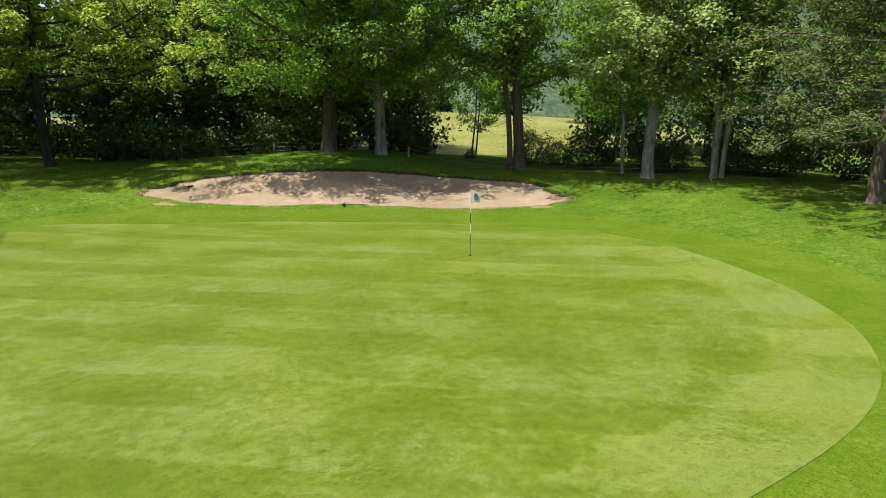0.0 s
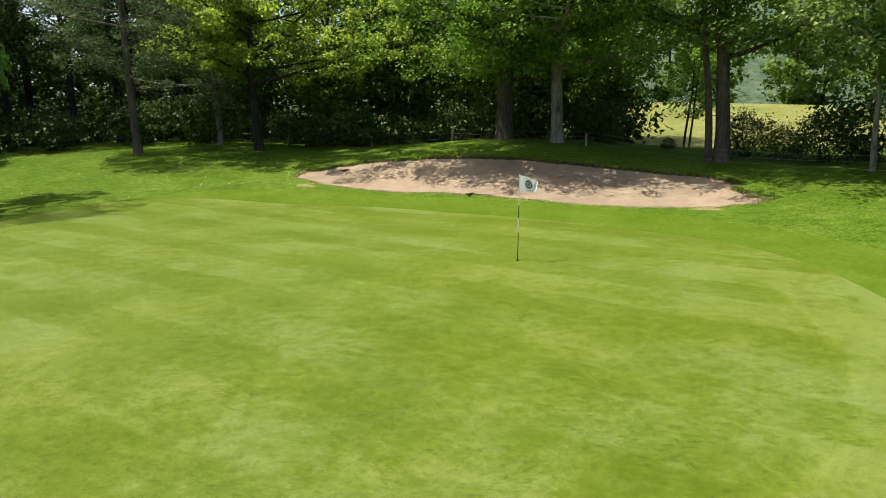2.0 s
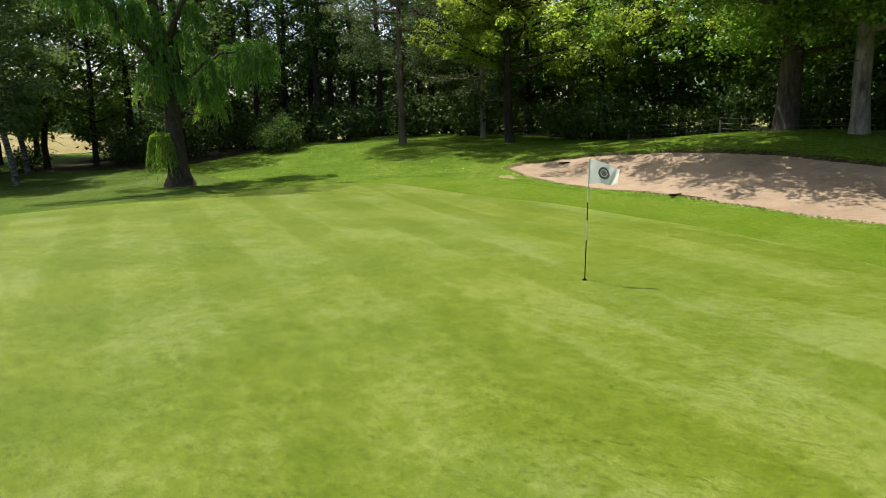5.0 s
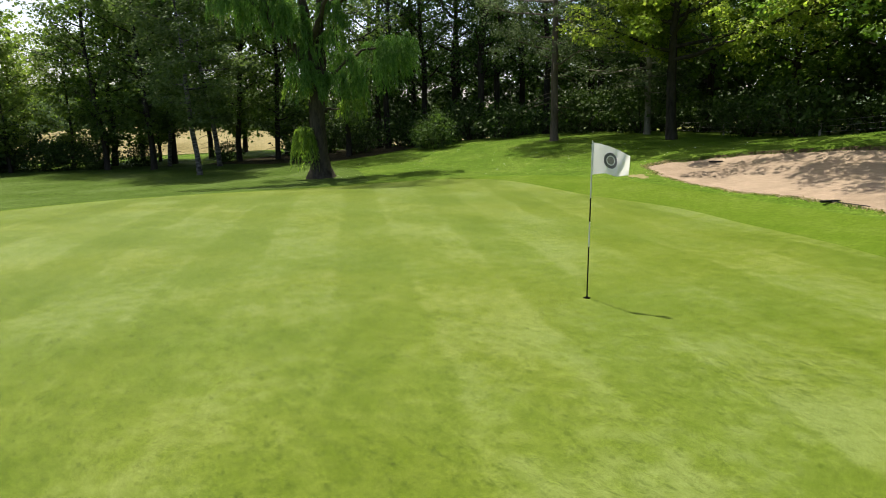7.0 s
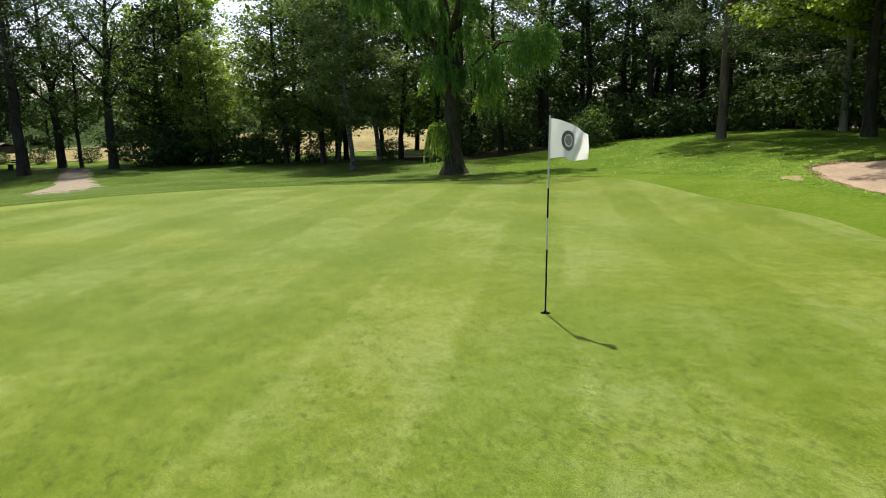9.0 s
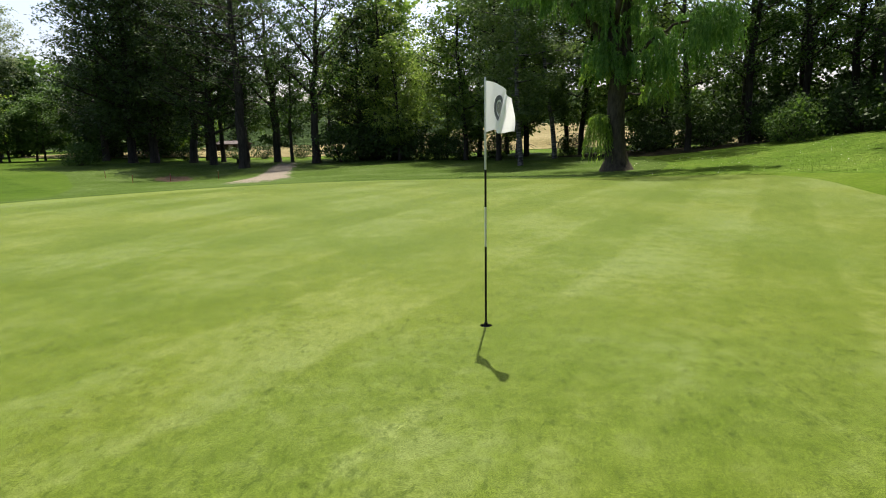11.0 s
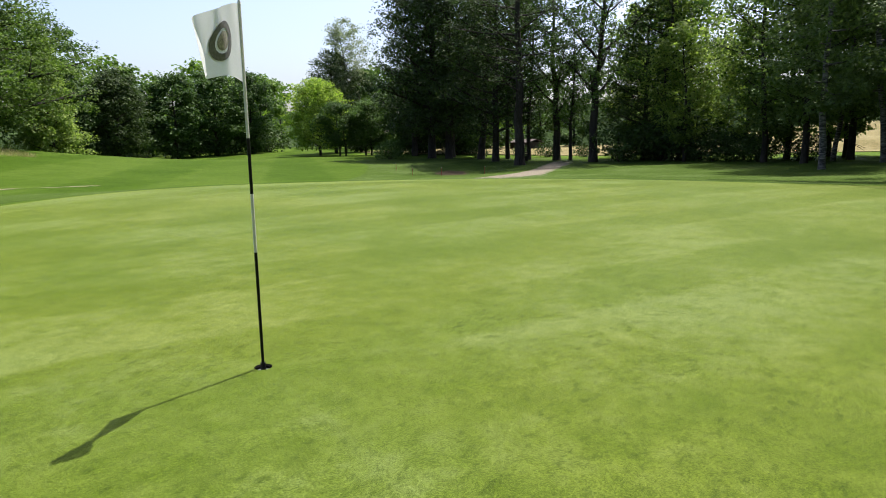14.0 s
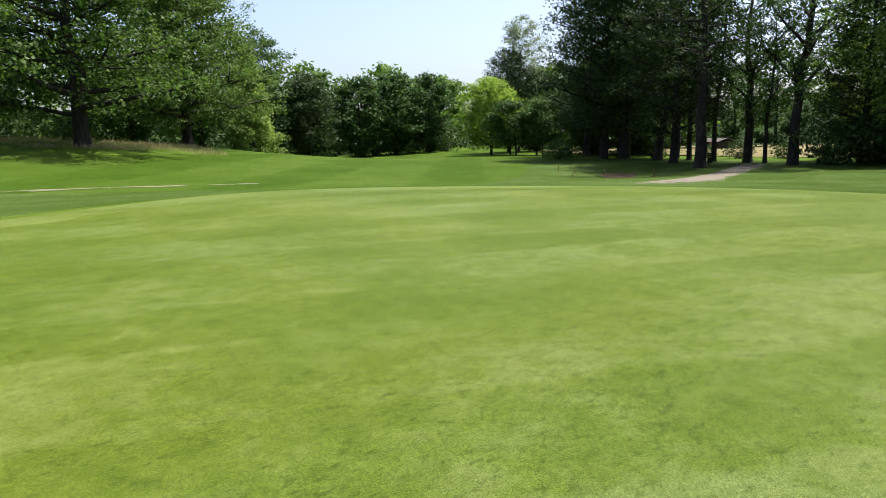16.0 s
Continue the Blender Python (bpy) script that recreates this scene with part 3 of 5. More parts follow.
def tree_meshes(height, girth, base, reach, limbs=14, crown="round", leaf_n=12000, leaf_size=0.2, bark_m=None, leaf_m=None, lean=(0, 0), rise=0.25,
                clump=0.75, shape=0.62, twin=None, tufts=False, flat=0.6, sides=10, seed=1, droop=0.0, inner=0.35, high=12.5, flare=1.5, stubs=0, lop=(0.0, 0.0), limb=0.03, top=1.9, sprays=(), hang=0.45, boughs=()):
    """Trunk-with-limbs mesh and crown mesh of one tree, standing at the origin."""
    global rng
    rng = np.random.default_rng(seed)
    pieces, ends = [], []
    stems = [((0, 0), lean, girth)] + ([twin] if twin else [])
    for (sx, sy), (lx, ly), g in stems:
        n = 11
        t = np.linspace(0, 1, n)
        p = np.stack([sx + lx * t * height, sy + ly * t * height, t * height * 0.93 - 0.15], 1)
        p[1:, :2] += np.cumsum(rng.normal(size=(n - 1, 2)) * 0.011 * height, 0) * np.linspace(0.3, 1, n - 1)[:, None]
        rad = 0.5 * g * (1 - t) ** 0.8 * 0.9 + 0.02
        rad[0] *= flare
        # a foot that spreads
        p = np.insert(p, 1, p[0] * 0.88 + p[1] * 0.12, 0)
        p = np.insert(p, 2, p[0] * 0.6 + p[2] * 0.4, 0)
        rad = np.insert(rad, 1, 0.5 * g * 1.1)
        rad = np.insert(rad, 2, 0.5 * g * 0.97)
        v, q = tube(p, rad, sides)
        v[:, :2] += 0.03 * g * np.sin(v[:, 2:3] * 2.3 + np.arange(len(v))[:, None] % sides * 2.4)
        pieces.append((v, q))
        zs, count = p[:, 2], limbs if not twin else max(4, limbs // 2)
        for k in range(count):
            f = (k + rng.uniform(0.1, 0.9)) / count
            z = base * 0.9 + f * (height * 0.9 - base * 0.9)
            foot = np.array([np.interp(z, zs, p[:, 0]), np.interp(z, zs, p[:, 1]), z])
            r0 = np.interp(z, zs, rad)
            az = k * 2.4 + rng.uniform(-0.5, 0.5)
            span = reach * envelope(crown, f) * rng.uniform(0.7, 1.08) * (1 + lop[0] * math.cos(az) + lop[1] * math.sin(az))
            slope = rise * (1.2 - 0.4 * f) - droop * (1 - f)
            arm = bend(foot, (math.cos(az), math.sin(az), slope), span, 0.12 if rise > 0 else -0.06, 7)
            lr = min(r0 * 0.55, limb * span + 0.02)
            pieces.append(tube(arm, np.linspace(lr, lr * 0.16, 7), 6))
            for m in range(2, 7):
                ends.append((arm[m], 0.55 + 0.1 * m))
            for m in range(3):
                at = arm[2 + m]
                turn = az + rng.choice([-1, 1]) * rng.uniform(0.5, 1.1)
                sub = bend(at, (math.cos(turn), math.sin(turn), slope + rng.uniform(-0.25, 0.35)), span * rng.uniform(0.3, 0.5), 0.08, 4)
                pieces.append(tube(sub, np.linspace(lr * 0.4, lr * 0.1, 4), 4))
                ends += [(sub[2], 0.9), (sub[3], 1.0)]
    for k in range(stubs):
        z = base * rng.uniform(0.45, 1.0)
        az = rng.uniform(0, 6.3)
        foot = np.array([np.interp(z, zs, p[:, 0]), np.interp(z, zs, p[:, 1]), z])
        pieces.append(tube(bend(foot, (math.cos(az), math.sin(az), -0.1), rng.uniform(0.8, 2.0), -0.2, 5, 0.2), np.linspace(0.025, 0.008, 5), 4))
    # long high boughs, out of view, added to shade the sand: (x, y, z of the middle of the leaves, their radius, number
    # of clumps)
    for bx, by, bz, br, count in boughs:
        z = bz - 1.5
        foot = np.array([np.interp(z, zs, p[:, 0]), np.interp(z, zs, p[:, 1]), z])
        arm = bend(foot, (bx - foot[0], by - foot[1], 1.5), math.dist(foot, (bx, by, bz)), 0.05, 7)
        pieces.append(tube(arm, np.linspace(0.13, 0.03, 7), 6))
        ring, turn = br * np.sqrt(rng.uniform(0, 1, count)), rng.uniform(0, 6.283, count)
        ends += [((bx + r * math.cos(a), by + r * math.sin(a), bz + rng.normal() * 0.35), 1.0) for r, a in zip(ring, turn)]
    trunk = mesh_of("trunk", *join(pieces), bark_m)
    spots, weight = np.array([e[0] for e in ends]), np.array([e[1] for e in ends])
    # fill the outer shell of the crown, so that the outline is uneven but closed
    extra = int(len(spots) * 0.9)
    f = rng.uniform(0, 1, extra)
    az = rng.uniform(0, 6.283, extra)
    rr = reach * envelope(crown, f) * rng.uniform(inner, 1.0, extra) * (1 + lop[0] * np.cos(az) + lop[1] * np.sin(az))
    cz = base + f * (height - base)
    cx, cy = np.interp(cz, zs, p[:, 0]), np.interp(cz, zs, p[:, 1])
    spots = np.concatenate([spots, np.stack([cx + rr * np.cos(az), cy + rr * np.sin(az), cz], 1)])
    weight = np.concatenate([weight, np.full(extra, 0.9)])
    # leafy sprays close round the trunk, most on its sunny south side: (from, to, radius, number)
    for z0, z1, rs, count in sprays:
        zz, az = rng.uniform(z0, z1, count), rng.normal(-1.57, 1.3, count)
        out = rs * rng.uniform(0.45, 1.0, count)
        spray = np.stack([np.interp(zz, zs, p[:, 0]) + out * np.cos(az), np.interp(zz, zs, p[:, 1]) + out * np.sin(az), zz], 1)
        spots, weight = np.concatenate([spots, spray]), np.concatenate([weight, np.full(count, 0.9)])
    pick = rng.choice(len(spots), leaf_n, p=weight / weight.sum())
    size_of = rng.uniform(0.6, 1.25, len(spots))[pick][:, None]
    # puffs: most leaves lie on the outer shell of their clump, a few stand out on sprigs
    ways = unit(rng.normal(size=(leaf_n, 3)) + np.array([0, 0, 0.15]))
    far = clump * size_of * (0.35 + 0.65 * rng.uniform(0, 1, (leaf_n, 1)) ** 0.5)
    far = far * np.where(rng.uniform(size=(leaf_n, 1)) < 0.12, rng.uniform(1.1, 1.7, (leaf_n, 1)), 1.0)
    off = ways * far * np.array([1, 1, flat])
    at = spots[pick] + off
    at[:, 2] -= droop * 0.3 * np.hypot(off[:, 0], off[:, 1])
    face = unit(ways * 0.55 + np.array([0, 0, 0.75]) + rng.normal(size=(leaf_n, 3)) * 0.45)
    keep = (at[:, 2] > base * hang) & ((at[:, 2] < high) | (rng.uniform(size=leaf_n) < 0.3))
    at, ways, face = at[keep], ways[keep], face[keep]
    sizes = leaf_size * rng.uniform(0.65, 1.3, len(at)) * np.where(at[:, 2] > high, top, 1.0)
    if tufts:
        needles = 7
        c = np.repeat(at, needles, 0)
        d = unit(rng.normal(size=(len(c), 3)) + np.repeat(ways, needles, 0) * 0.8 + np.array([0, 0, 0.35]))
        ln = np.repeat(sizes, needles)
        v, q = leaves(c + d * ln[:, None] * 0.5, ln, shape, 0.4, 0.02, d, 1.0)
    else:
        v, q = leaves(at, sizes, shape, 0.5, 0.1, face=face)
    return trunk, mesh_of("crown", v, q, leaf_m, False)


def plant(name, label, category, meshes, x, y, turn=0.0, scale=1.0, group="", sink=0.0, tall=1.0):
    ob = thing(name, label, category, (x, y, spot(x, y) - sink), turn, group)
    for n, me in zip(("trunk", "crown"), meshes):
        part(n, me, None, ob)
    ob.scale = (scale, scale, scale * tall)
    return ob


def again(ob, x, y, turn, scale=1.0, tall=1.0):
    keep = ob.scale.copy()
    ob.scale = (scale, scale, scale * tall)
    made = copy_thing(ob, pose(x, y, spot(x, y) - 0.05, 0, 0, turn))
    ob.scale = keep
    return made


# the oaks and ashes behind the bunker
plant("oak_tree", "massive grey-trunked oak with spreading lit crown behind the bunker", "tree",
      # the boughs of both oaks are unseen and only cast shade on the bunker
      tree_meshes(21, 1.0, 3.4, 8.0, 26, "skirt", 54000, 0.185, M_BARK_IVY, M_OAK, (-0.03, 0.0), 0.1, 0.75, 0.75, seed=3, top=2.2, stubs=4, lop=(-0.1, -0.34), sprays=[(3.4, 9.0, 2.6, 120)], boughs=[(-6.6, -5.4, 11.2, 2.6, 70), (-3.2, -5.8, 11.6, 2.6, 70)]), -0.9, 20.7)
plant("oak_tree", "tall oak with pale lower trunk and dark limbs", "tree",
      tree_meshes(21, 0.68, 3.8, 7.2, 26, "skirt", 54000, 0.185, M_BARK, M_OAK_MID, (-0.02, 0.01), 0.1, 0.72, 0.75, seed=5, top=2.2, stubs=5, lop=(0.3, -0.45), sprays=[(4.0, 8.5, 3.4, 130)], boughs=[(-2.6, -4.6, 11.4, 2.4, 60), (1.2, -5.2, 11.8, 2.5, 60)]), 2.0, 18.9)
plant("ivy_tree", "twin-trunked tree bound in brown ivy stems", "tree",
      tree_meshes(17, 0.34, 4.4, 6.0, 22, "skirt", 30000, 0.2, M_BARK_IVY, M_ASH, (-0.01, 0.0), 0.25, 0.8, 0.75, twin=((0.6, 0.0), (0.002, 0.0), 0.72), seed=8, top=1.2, stubs=10, lop=(-0.1, -0.35), sprays=[(4.8, 10.0, 1.5, 60)]), 8.6, 14.75)
plant("ash_tree", "straight pale-trunked ash on the bank", "tree",
      tree_meshes(16, 0.7, 4.2, 4.8, 22, "skirt", 28000, 0.2, M_BARK, M_ASH_PALE, (0.0, 0.0), 0.2, 0.8, 0.75, seed=11, top=1.4, stubs=3, lop=(-0.15, -0.45), sprays=[(3.9, 9.5, 1.7, 110)]), 14.45, 9.85)
plant("young_tree", "slender leaning young tree with pale bark", "tree",
      tree_meshes(8, 0.24, 3.0, 2.4, 9, "round", 5000, 0.16, M_BARK, M_OAK, (-0.13, 0.02), 0.4, 0.5, seed=13), 13.85, 11.3)
plant("twin_tree", "two grey trunks rising from one foot beside the fence", "tree",
      tree_meshes(16, 0.4, 4.6, 4.6, 22, "skirt", 20000, 0.21, M_BARK, M_ASH, (-0.02, 0.0), 0.3, 0.85, 0.75, twin=((0.34, -0.2), (0.006, -0.01), 0.26), seed=17, top=1.6, lop=(0.0, -0.2), sprays=[(4.6, 9.0, 1.5, 50)]), 17.2, 8.0)
plant("pine_tree", "large pine with low sweeping needle branches", "tree",
      tree_meshes(15, 0.62, 2.6, 7.4, 46, "skirt", 70000, 0.17, M_BARK_PINE, M_NEEDLE, (0, 0), 0.12, 0.5, 0.45, seed=19, droop=0.25, flat=0.6, limb=0.011, hang=0.55), 18.8, 0.4)
sapling = plant("sapling", "small twin-stemmed sapling behind the wire fence", "tree",
      tree_meshes(5.5, 0.12, 1.6, 2.2, 10, "round", 3200, 0.17, M_BARK_DARK, M_OAK, (0.03, 0), 0.5, 0.45, twin=((0.3, 0), (0.06, 0), 0.1), seed=23), 9.4, 22.5)
# trees above the left bank
plant("pine_tree", "tall bare-stemmed pine on the bank", "tree",
      tree_meshes(19, 0.5, 4.6, 5.4, 30, "column", 36000, 0.18, M_BARK_PINE, M_NEEDLE_GREY, (-0.01, 0.0), 0.1, 0.62, 0.38, seed=29, top=0.8, flat=0.5, stubs=14, limb=0.012, high=13), -23.0, 20.4)
plant("oak_tree", "oak with dark leaning trunk at the wood's edge", "tree",
      tree_meshes(13, 0.62, 4.4, 7.0, 28, "skirt", 58000, 0.18, M_BARK_DARK, M_OAK_LIGHT, (-0.075, 0.0), 0.12, 0.62, 0.75, seed=31, top=1.0, lop=(0.8, -0.12)), -16.3, 22.8)
plant("pine_tree", "pine with slim pale trunk and grey-green needle sprays", "tree",
      tree_meshes(16, 0.4, 2.6, 4.4, 34, "skirt", 26000, 0.2, M_BARK, M_NEEDLE_GREY, (-0.04, 0), 0.05, 0.55, 0.4, seed=37, top=1.2, droop=0.15, limb=0.012, lop=(-0.1, -0.35), hang=0.9), -20.2, 25.5)


# ---- willow ----
def willow():
    global rng
    rng = np.random.default_rng(41)
    ob = thing("willow_tree", "weeping willow with rough leaning trunk and hanging strands", "tree", (-24.5, 5.8, spot(-24.5, 5.8) - 0.05))
    ax = np.array([0.25, 0.97, 0.0])
    pieces, roots = [], []

    def stem(points, r0, r1, sides=10):
        p = np.array([ax * a + np.array([b_, 0, 0]) + np.array([0, 0, z]) for a, b_, z in points])
        fine = np.linspace(0, 1, 14)
        at = np.linspace(0, 1, len(p))
        p = np.stack([np.interp(fine, at, p[:, k]) for k in range(3)], 1)
        p[1:] += rng.normal(size=(13, 3)) * 0.05
        pieces.append(tube(p, np.linspace(r0, r1, 14), sides))
        roots.append(p)
        return p

    stem([(0.02, 0, -0.1), (0.0, 0, 1.2), (-0.03, 0, 2.6), (-0.06, 0, 4.0), (-0.2, 0, 5.6), (-0.4, 0, 7.4), (-0.8, 0.1, 9.4), (-1.2, 0.5, 12.5)], 0.5, 0.14, 16)
    foot = pieces[0][0]
    flare = 1 + 0.75 * np.exp(-np.clip(foot[:, 2:3], 0, 9) / 0.28)
    foot[:, :2] *= flare
    foot[:, :2] *= 1 + 0.07 * np.sin(5 * np.arctan2(foot[:, 1:2], foot[:, 0:1]) + foot[:, 2:3] * 0.8)
    stem([(0.05, 0, 3.6), (0.2, 0, 5.0), (0.27, 0, 6.6), (0.25, 0.1, 8.2), (0.1, 0.3, 9.8), (0.4, 0.6, 12.8)], 0.3, 0.1)
    stem([(-0.2, 0, 5.3), (-0.7, 0.15, 6.0), (-1.25, 0.3, 6.6), (-2.1, 0.5, 7.5), (-2.7, 0.6, 8.8), (-3.4, 0.6, 10.4)], 0.24, 0.08)
    stem([(0.27, 0, 8.1), (0.6, 0.1, 8.5), (1.3, 0.2, 8.75), (2.3, 0.3, 9.0), (3.3, 0.3, 9.5), (4.6, 0.3, 9.9)], 0.17, 0.06)
    stem([(0.2, 0, 4.6), (1.0, 0.3, 5.6), (2.0, 0.5, 6.3), (3.2, 0.5, 6.5)], 0.1, 0.04, 7)
    stem([(0.1, 0, 3.3), (0.5, 0.2, 3.55), (1.0, 0.3, 3.5)], 0.09, 0.03, 7)
    stem([(-0.2, 0, 2.0), (-0.5, 0.15, 2.35), (-0.8, 0.25, 2.45)], 0.06, 0.02, 6)
    stem([(-0.3, 0, 6.4), (-0.3, 1.6, 7.8), (-0.2, 3.4, 9.4)], 0.16, 0.06)
    stem([(-0.4, 0, 7.0), (-0.6, -1.8, 8.6), (-0.8, -3.6, 9.8)], 0.16, 0.06)
    stem([(-2.3, 0.5, 7.9), (-3.6, 0.3, 8.8), (-5.6, 0.1, 9.8)], 0.1, 0.04)
    part("trunk", mesh_of("trunk", *join(pieces), M_BARK_WILLOW), None, ob)

    def strands(masses):
        """Hanging strands: each mass is (run along, across, top), its spread, its number of sprays, and how long they hang."""
        at_all, way_all = [], []
        for (a, b_, z), (sa, sb, drop), count, length in masses:
            # sprays of some six strands each, over a domed top
            ang, rad = rng.uniform(0, 6.283, count), np.sqrt(rng.uniform(0, 1, count))
            six = 6
            ca = np.repeat(rad * np.cos(ang), six) + rng.normal(size=count * six) * 0.1
            cb = np.repeat(rad * np.sin(ang), six) + rng.normal(size=count * six) * 0.1
            rr = ca**2 + cb**2
            top = z - drop * rr + np.repeat(rng.normal(size=count), six) * 0.12
            start = ax * (a + sa * ca)[:, None] + np.array([1.0, 0, 0]) * (b_ + sb * cb)[:, None] + np.array([0, 0, 1.0]) * top[:, None]
            ln = length * np.repeat(rng.uniform(0.35, 1.0, count), six) * rng.uniform(0.75, 1.15, count * six) * (1 - 0.25 * np.clip(rr, 0, 1))
            out = unit(ax * ca[:, None] + np.array([1.0, 0, 0]) * cb[:, None] + rng.normal(size=(count * six, 3)) * 0.25 * np.array([1, 1, 0]))
            per = 20
            t = np.linspace(0, 1, per)[None, :, None]
            p = start[:, None] + out[:, None] * np.sqrt(t) * (0.16 * ln + 0.25)[:, None, None] + np.array([0, 0, 1.0]) * (0.16 * np.sin(np.pi * np.clip(t * 2.2, 0, 1)) - t**1.4 * ln[:, None, None])
            p = p + rng.normal(size=p.shape) * 0.02
            d = np.gradient(p, axis=1)
            keep = p[..., 2].ravel() > 0.35
            at_all.append(p.reshape(-1, 3)[keep])
            way_all.append(unit(d).reshape(-1, 3)[keep])
        at, way = np.concatenate(at_all), np.concatenate(way_all)
        return leaves(at, rng.uniform(0.13, 0.27, len(at)), 0.17, 0.2, 0.04, way, 0.78)

    lobes = [(3.9, 0.5, 7.0, 0.75, 26, 1.5), (3.0, 0.2, 6.8, 0.6, 20, 2.0), (3.3, 1.1, 6.3, 0.6, 18, 2.2), (2.4, 0.5, 5.7, 0.55, 20, 2.1), (1.8, 0.2, 4.9, 0.45, 16, 2.0), (4.4, 0.2, 6.3, 0.45, 12, 1.1),
             (0.6, 0.4, 7.1, 0.5, 16, 1.6), (1.2, 0.4, 6.2, 0.45, 16, 1.9), (0.75, 0.7, 5.2, 0.4, 12, 1.5), (-0.55, 0.4, 6.6, 0.4, 18, 1.3), (-0.95, 0.5, 5.7, 0.42, 22, 1.7), (-0.5, 0.7, 5.0, 0.35, 16, 1.5),
             (-2.5, 0.6, 9.7, 0.7, 24, 1.6), (-3.4, 0.4, 9.2, 0.7, 24, 1.8), (-4.3, 0.6, 8.7, 0.6, 18, 1.5), (-2.9, 0.2, 8.2, 0.5, 16, 1.6), (-1.9, 0.6, 8.3, 0.5, 14, 1.4), (-5.6, 0.2, 10.0, 0.8, 22, 1.6), (-6.5, 0.4, 9.6, 0.6, 16, 1.2),
             (-1.2, 0.4, 8.3, 0.5, 14, 1.3), (-0.8, 0.6, 7.5, 0.4, 12, 1.2), (0.4, 0.6, 8.5, 0.45, 14, 1.3), (-1.8, 0.5, 7.5, 0.45, 12, 1.2), (0.9, 0.7, 8.0, 0.4, 10, 1.2),
             (3.2, 0.3, 10.3, 0.8, 20, 1.4), (4.4, 0.3, 10.5, 0.8, 20, 1.5), (1.6, 0.5, 9.6, 0.6, 14, 1.3), (0.2, 3.2, 11.2, 1.7, 40, 2.2), (-0.8, -3.6, 11.2, 1.7, 40, 2.2), (-1.6, 0.5, 13.2, 2.6, 60, 2.8), (1.2, 1.2, 14.8, 2.6, 70, 3.2)]
    v, q = strands([((a, b_, z), (w, w, 0.45 * w), count, ln) for a, b_, z, w, count, ln in lobes])
    part("crown", mesh_of("crown", v, q, M_WILLOW, False), None, ob)
    v, q = strands([((-0.85, 0.25, 2.4), (0.32, 0.32, 0.25), 26, 2.0), ((1.6, 0.4, 4.0), (0.6, 0.5, 0.3), 7, 1.3), ((-1.0, 0.3, 5.0), (0.5, 0.4, 0.3), 7, 1.2)])
    part("young_foliage", mesh_of("young_foliage", v, q, M_WILLOW_YOUNG, False), None, ob, "bright yellow-green young shoots")


willow()

# ---- birches, alders and conifers to the west ----
birch_meshes = tree_meshes(15, 0.34, 3.2, 3.8, 18, "round", 19000, 0.19, M_BIRCH_BARK, M_BIRCH, (-0.07, -0.06), 0.25, 0.7, seed=43, droop=0.35)
birch = plant("birch_tree", "slender birch with white bark and hanging twigs", "tree", birch_meshes, -34.3, 1.8, 0, group="birches by the field")
for x, y, a, s in [(-41.2, 4.6, 80, 1.1), (-46.5, 2.0, 200, 0.95)]:
    again(birch, x, y, a, s)
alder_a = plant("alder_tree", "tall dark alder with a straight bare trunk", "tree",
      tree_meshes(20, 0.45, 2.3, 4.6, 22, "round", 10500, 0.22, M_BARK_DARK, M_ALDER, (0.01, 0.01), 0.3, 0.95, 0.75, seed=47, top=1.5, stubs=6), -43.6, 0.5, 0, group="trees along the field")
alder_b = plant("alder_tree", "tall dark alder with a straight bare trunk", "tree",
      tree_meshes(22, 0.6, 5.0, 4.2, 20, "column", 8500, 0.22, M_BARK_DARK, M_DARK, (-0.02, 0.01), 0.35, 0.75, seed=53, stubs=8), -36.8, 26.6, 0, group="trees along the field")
poplar = plant("poplar_tree", "leafy light green tree at the wood's edge", "tree",
      tree_meshes(17, 0.5, 1.8, 4.8, 22, "round", 6500, 0.38, M_BARK_DARK, M_POPLAR, (0.02, 0.0), 0.3, 1.0, 0.75, seed=59, high=16), -53.0, -1.2, 0, group="trees along the field")
WEST_ALDERS = [(-47.5, -2.2, 40, 0.95), (-45.0, 7.0, 200, 1.0), (-43.0, 9.5, 280, 0.95), (-36.0, 12.5, 30, 0.9), (-50.0, 3.0, 100, 1.1), (-55, 7, 10, 1.05)]
for x, y, a, s in WEST_ALDERS:
    again(alder_a, x, y, a, s)
for x, y, a, s in [(-41.3, 25.2, 60, 1.0), (-38.0, 30.1, 130, 1.05), (-33.5, 29.0, 210, 0.95), (-44, 19, 300, 1.0), (-39.5, 17.5, 20, 0.9), (-30.0, 31.5, 90, 1.0), (-46, 13.5, 170, 1.05),
                   (-54.5, -11.0, 30, 0.85), (-56.5, -24.8, 30, 0.8), (-58, -28, 100, 0.85), (-62, -31.5, 290, 0.9), (-48, 30, 240, 1.1), (-27, 33, 320, 1.0), (-52, 22, 45, 1.1), (-35.5, 24.0, 15, 1.0), (-32.5, 33.0, 75, 1.1), (-42.5, 29.0, 255, 1.0), (-47.5, 24.5, 115, 1.05), (-40.5, 21.5, 200, 0.95)]:
    again(alder_b, x, y, a, s)
for x, y, a, s in [(-57, 1.5, 160, 0.9), (-54, 14, 240, 1.0)]:
    again(poplar, x, y, a, s)
far_tree = plant("lime_tree", "dense green tree closing the far side of the field", "tree",
      tree_meshes(19, 0.6, 0.4, 6.6, 7, "round", 2500, 0.92, M_BARK_DARK, M_POPLAR, (0.0, 0.0), 0.3, 1.7, 0.75, seed=60, high=60), -121, -70, 0, group="trees beyond the field")
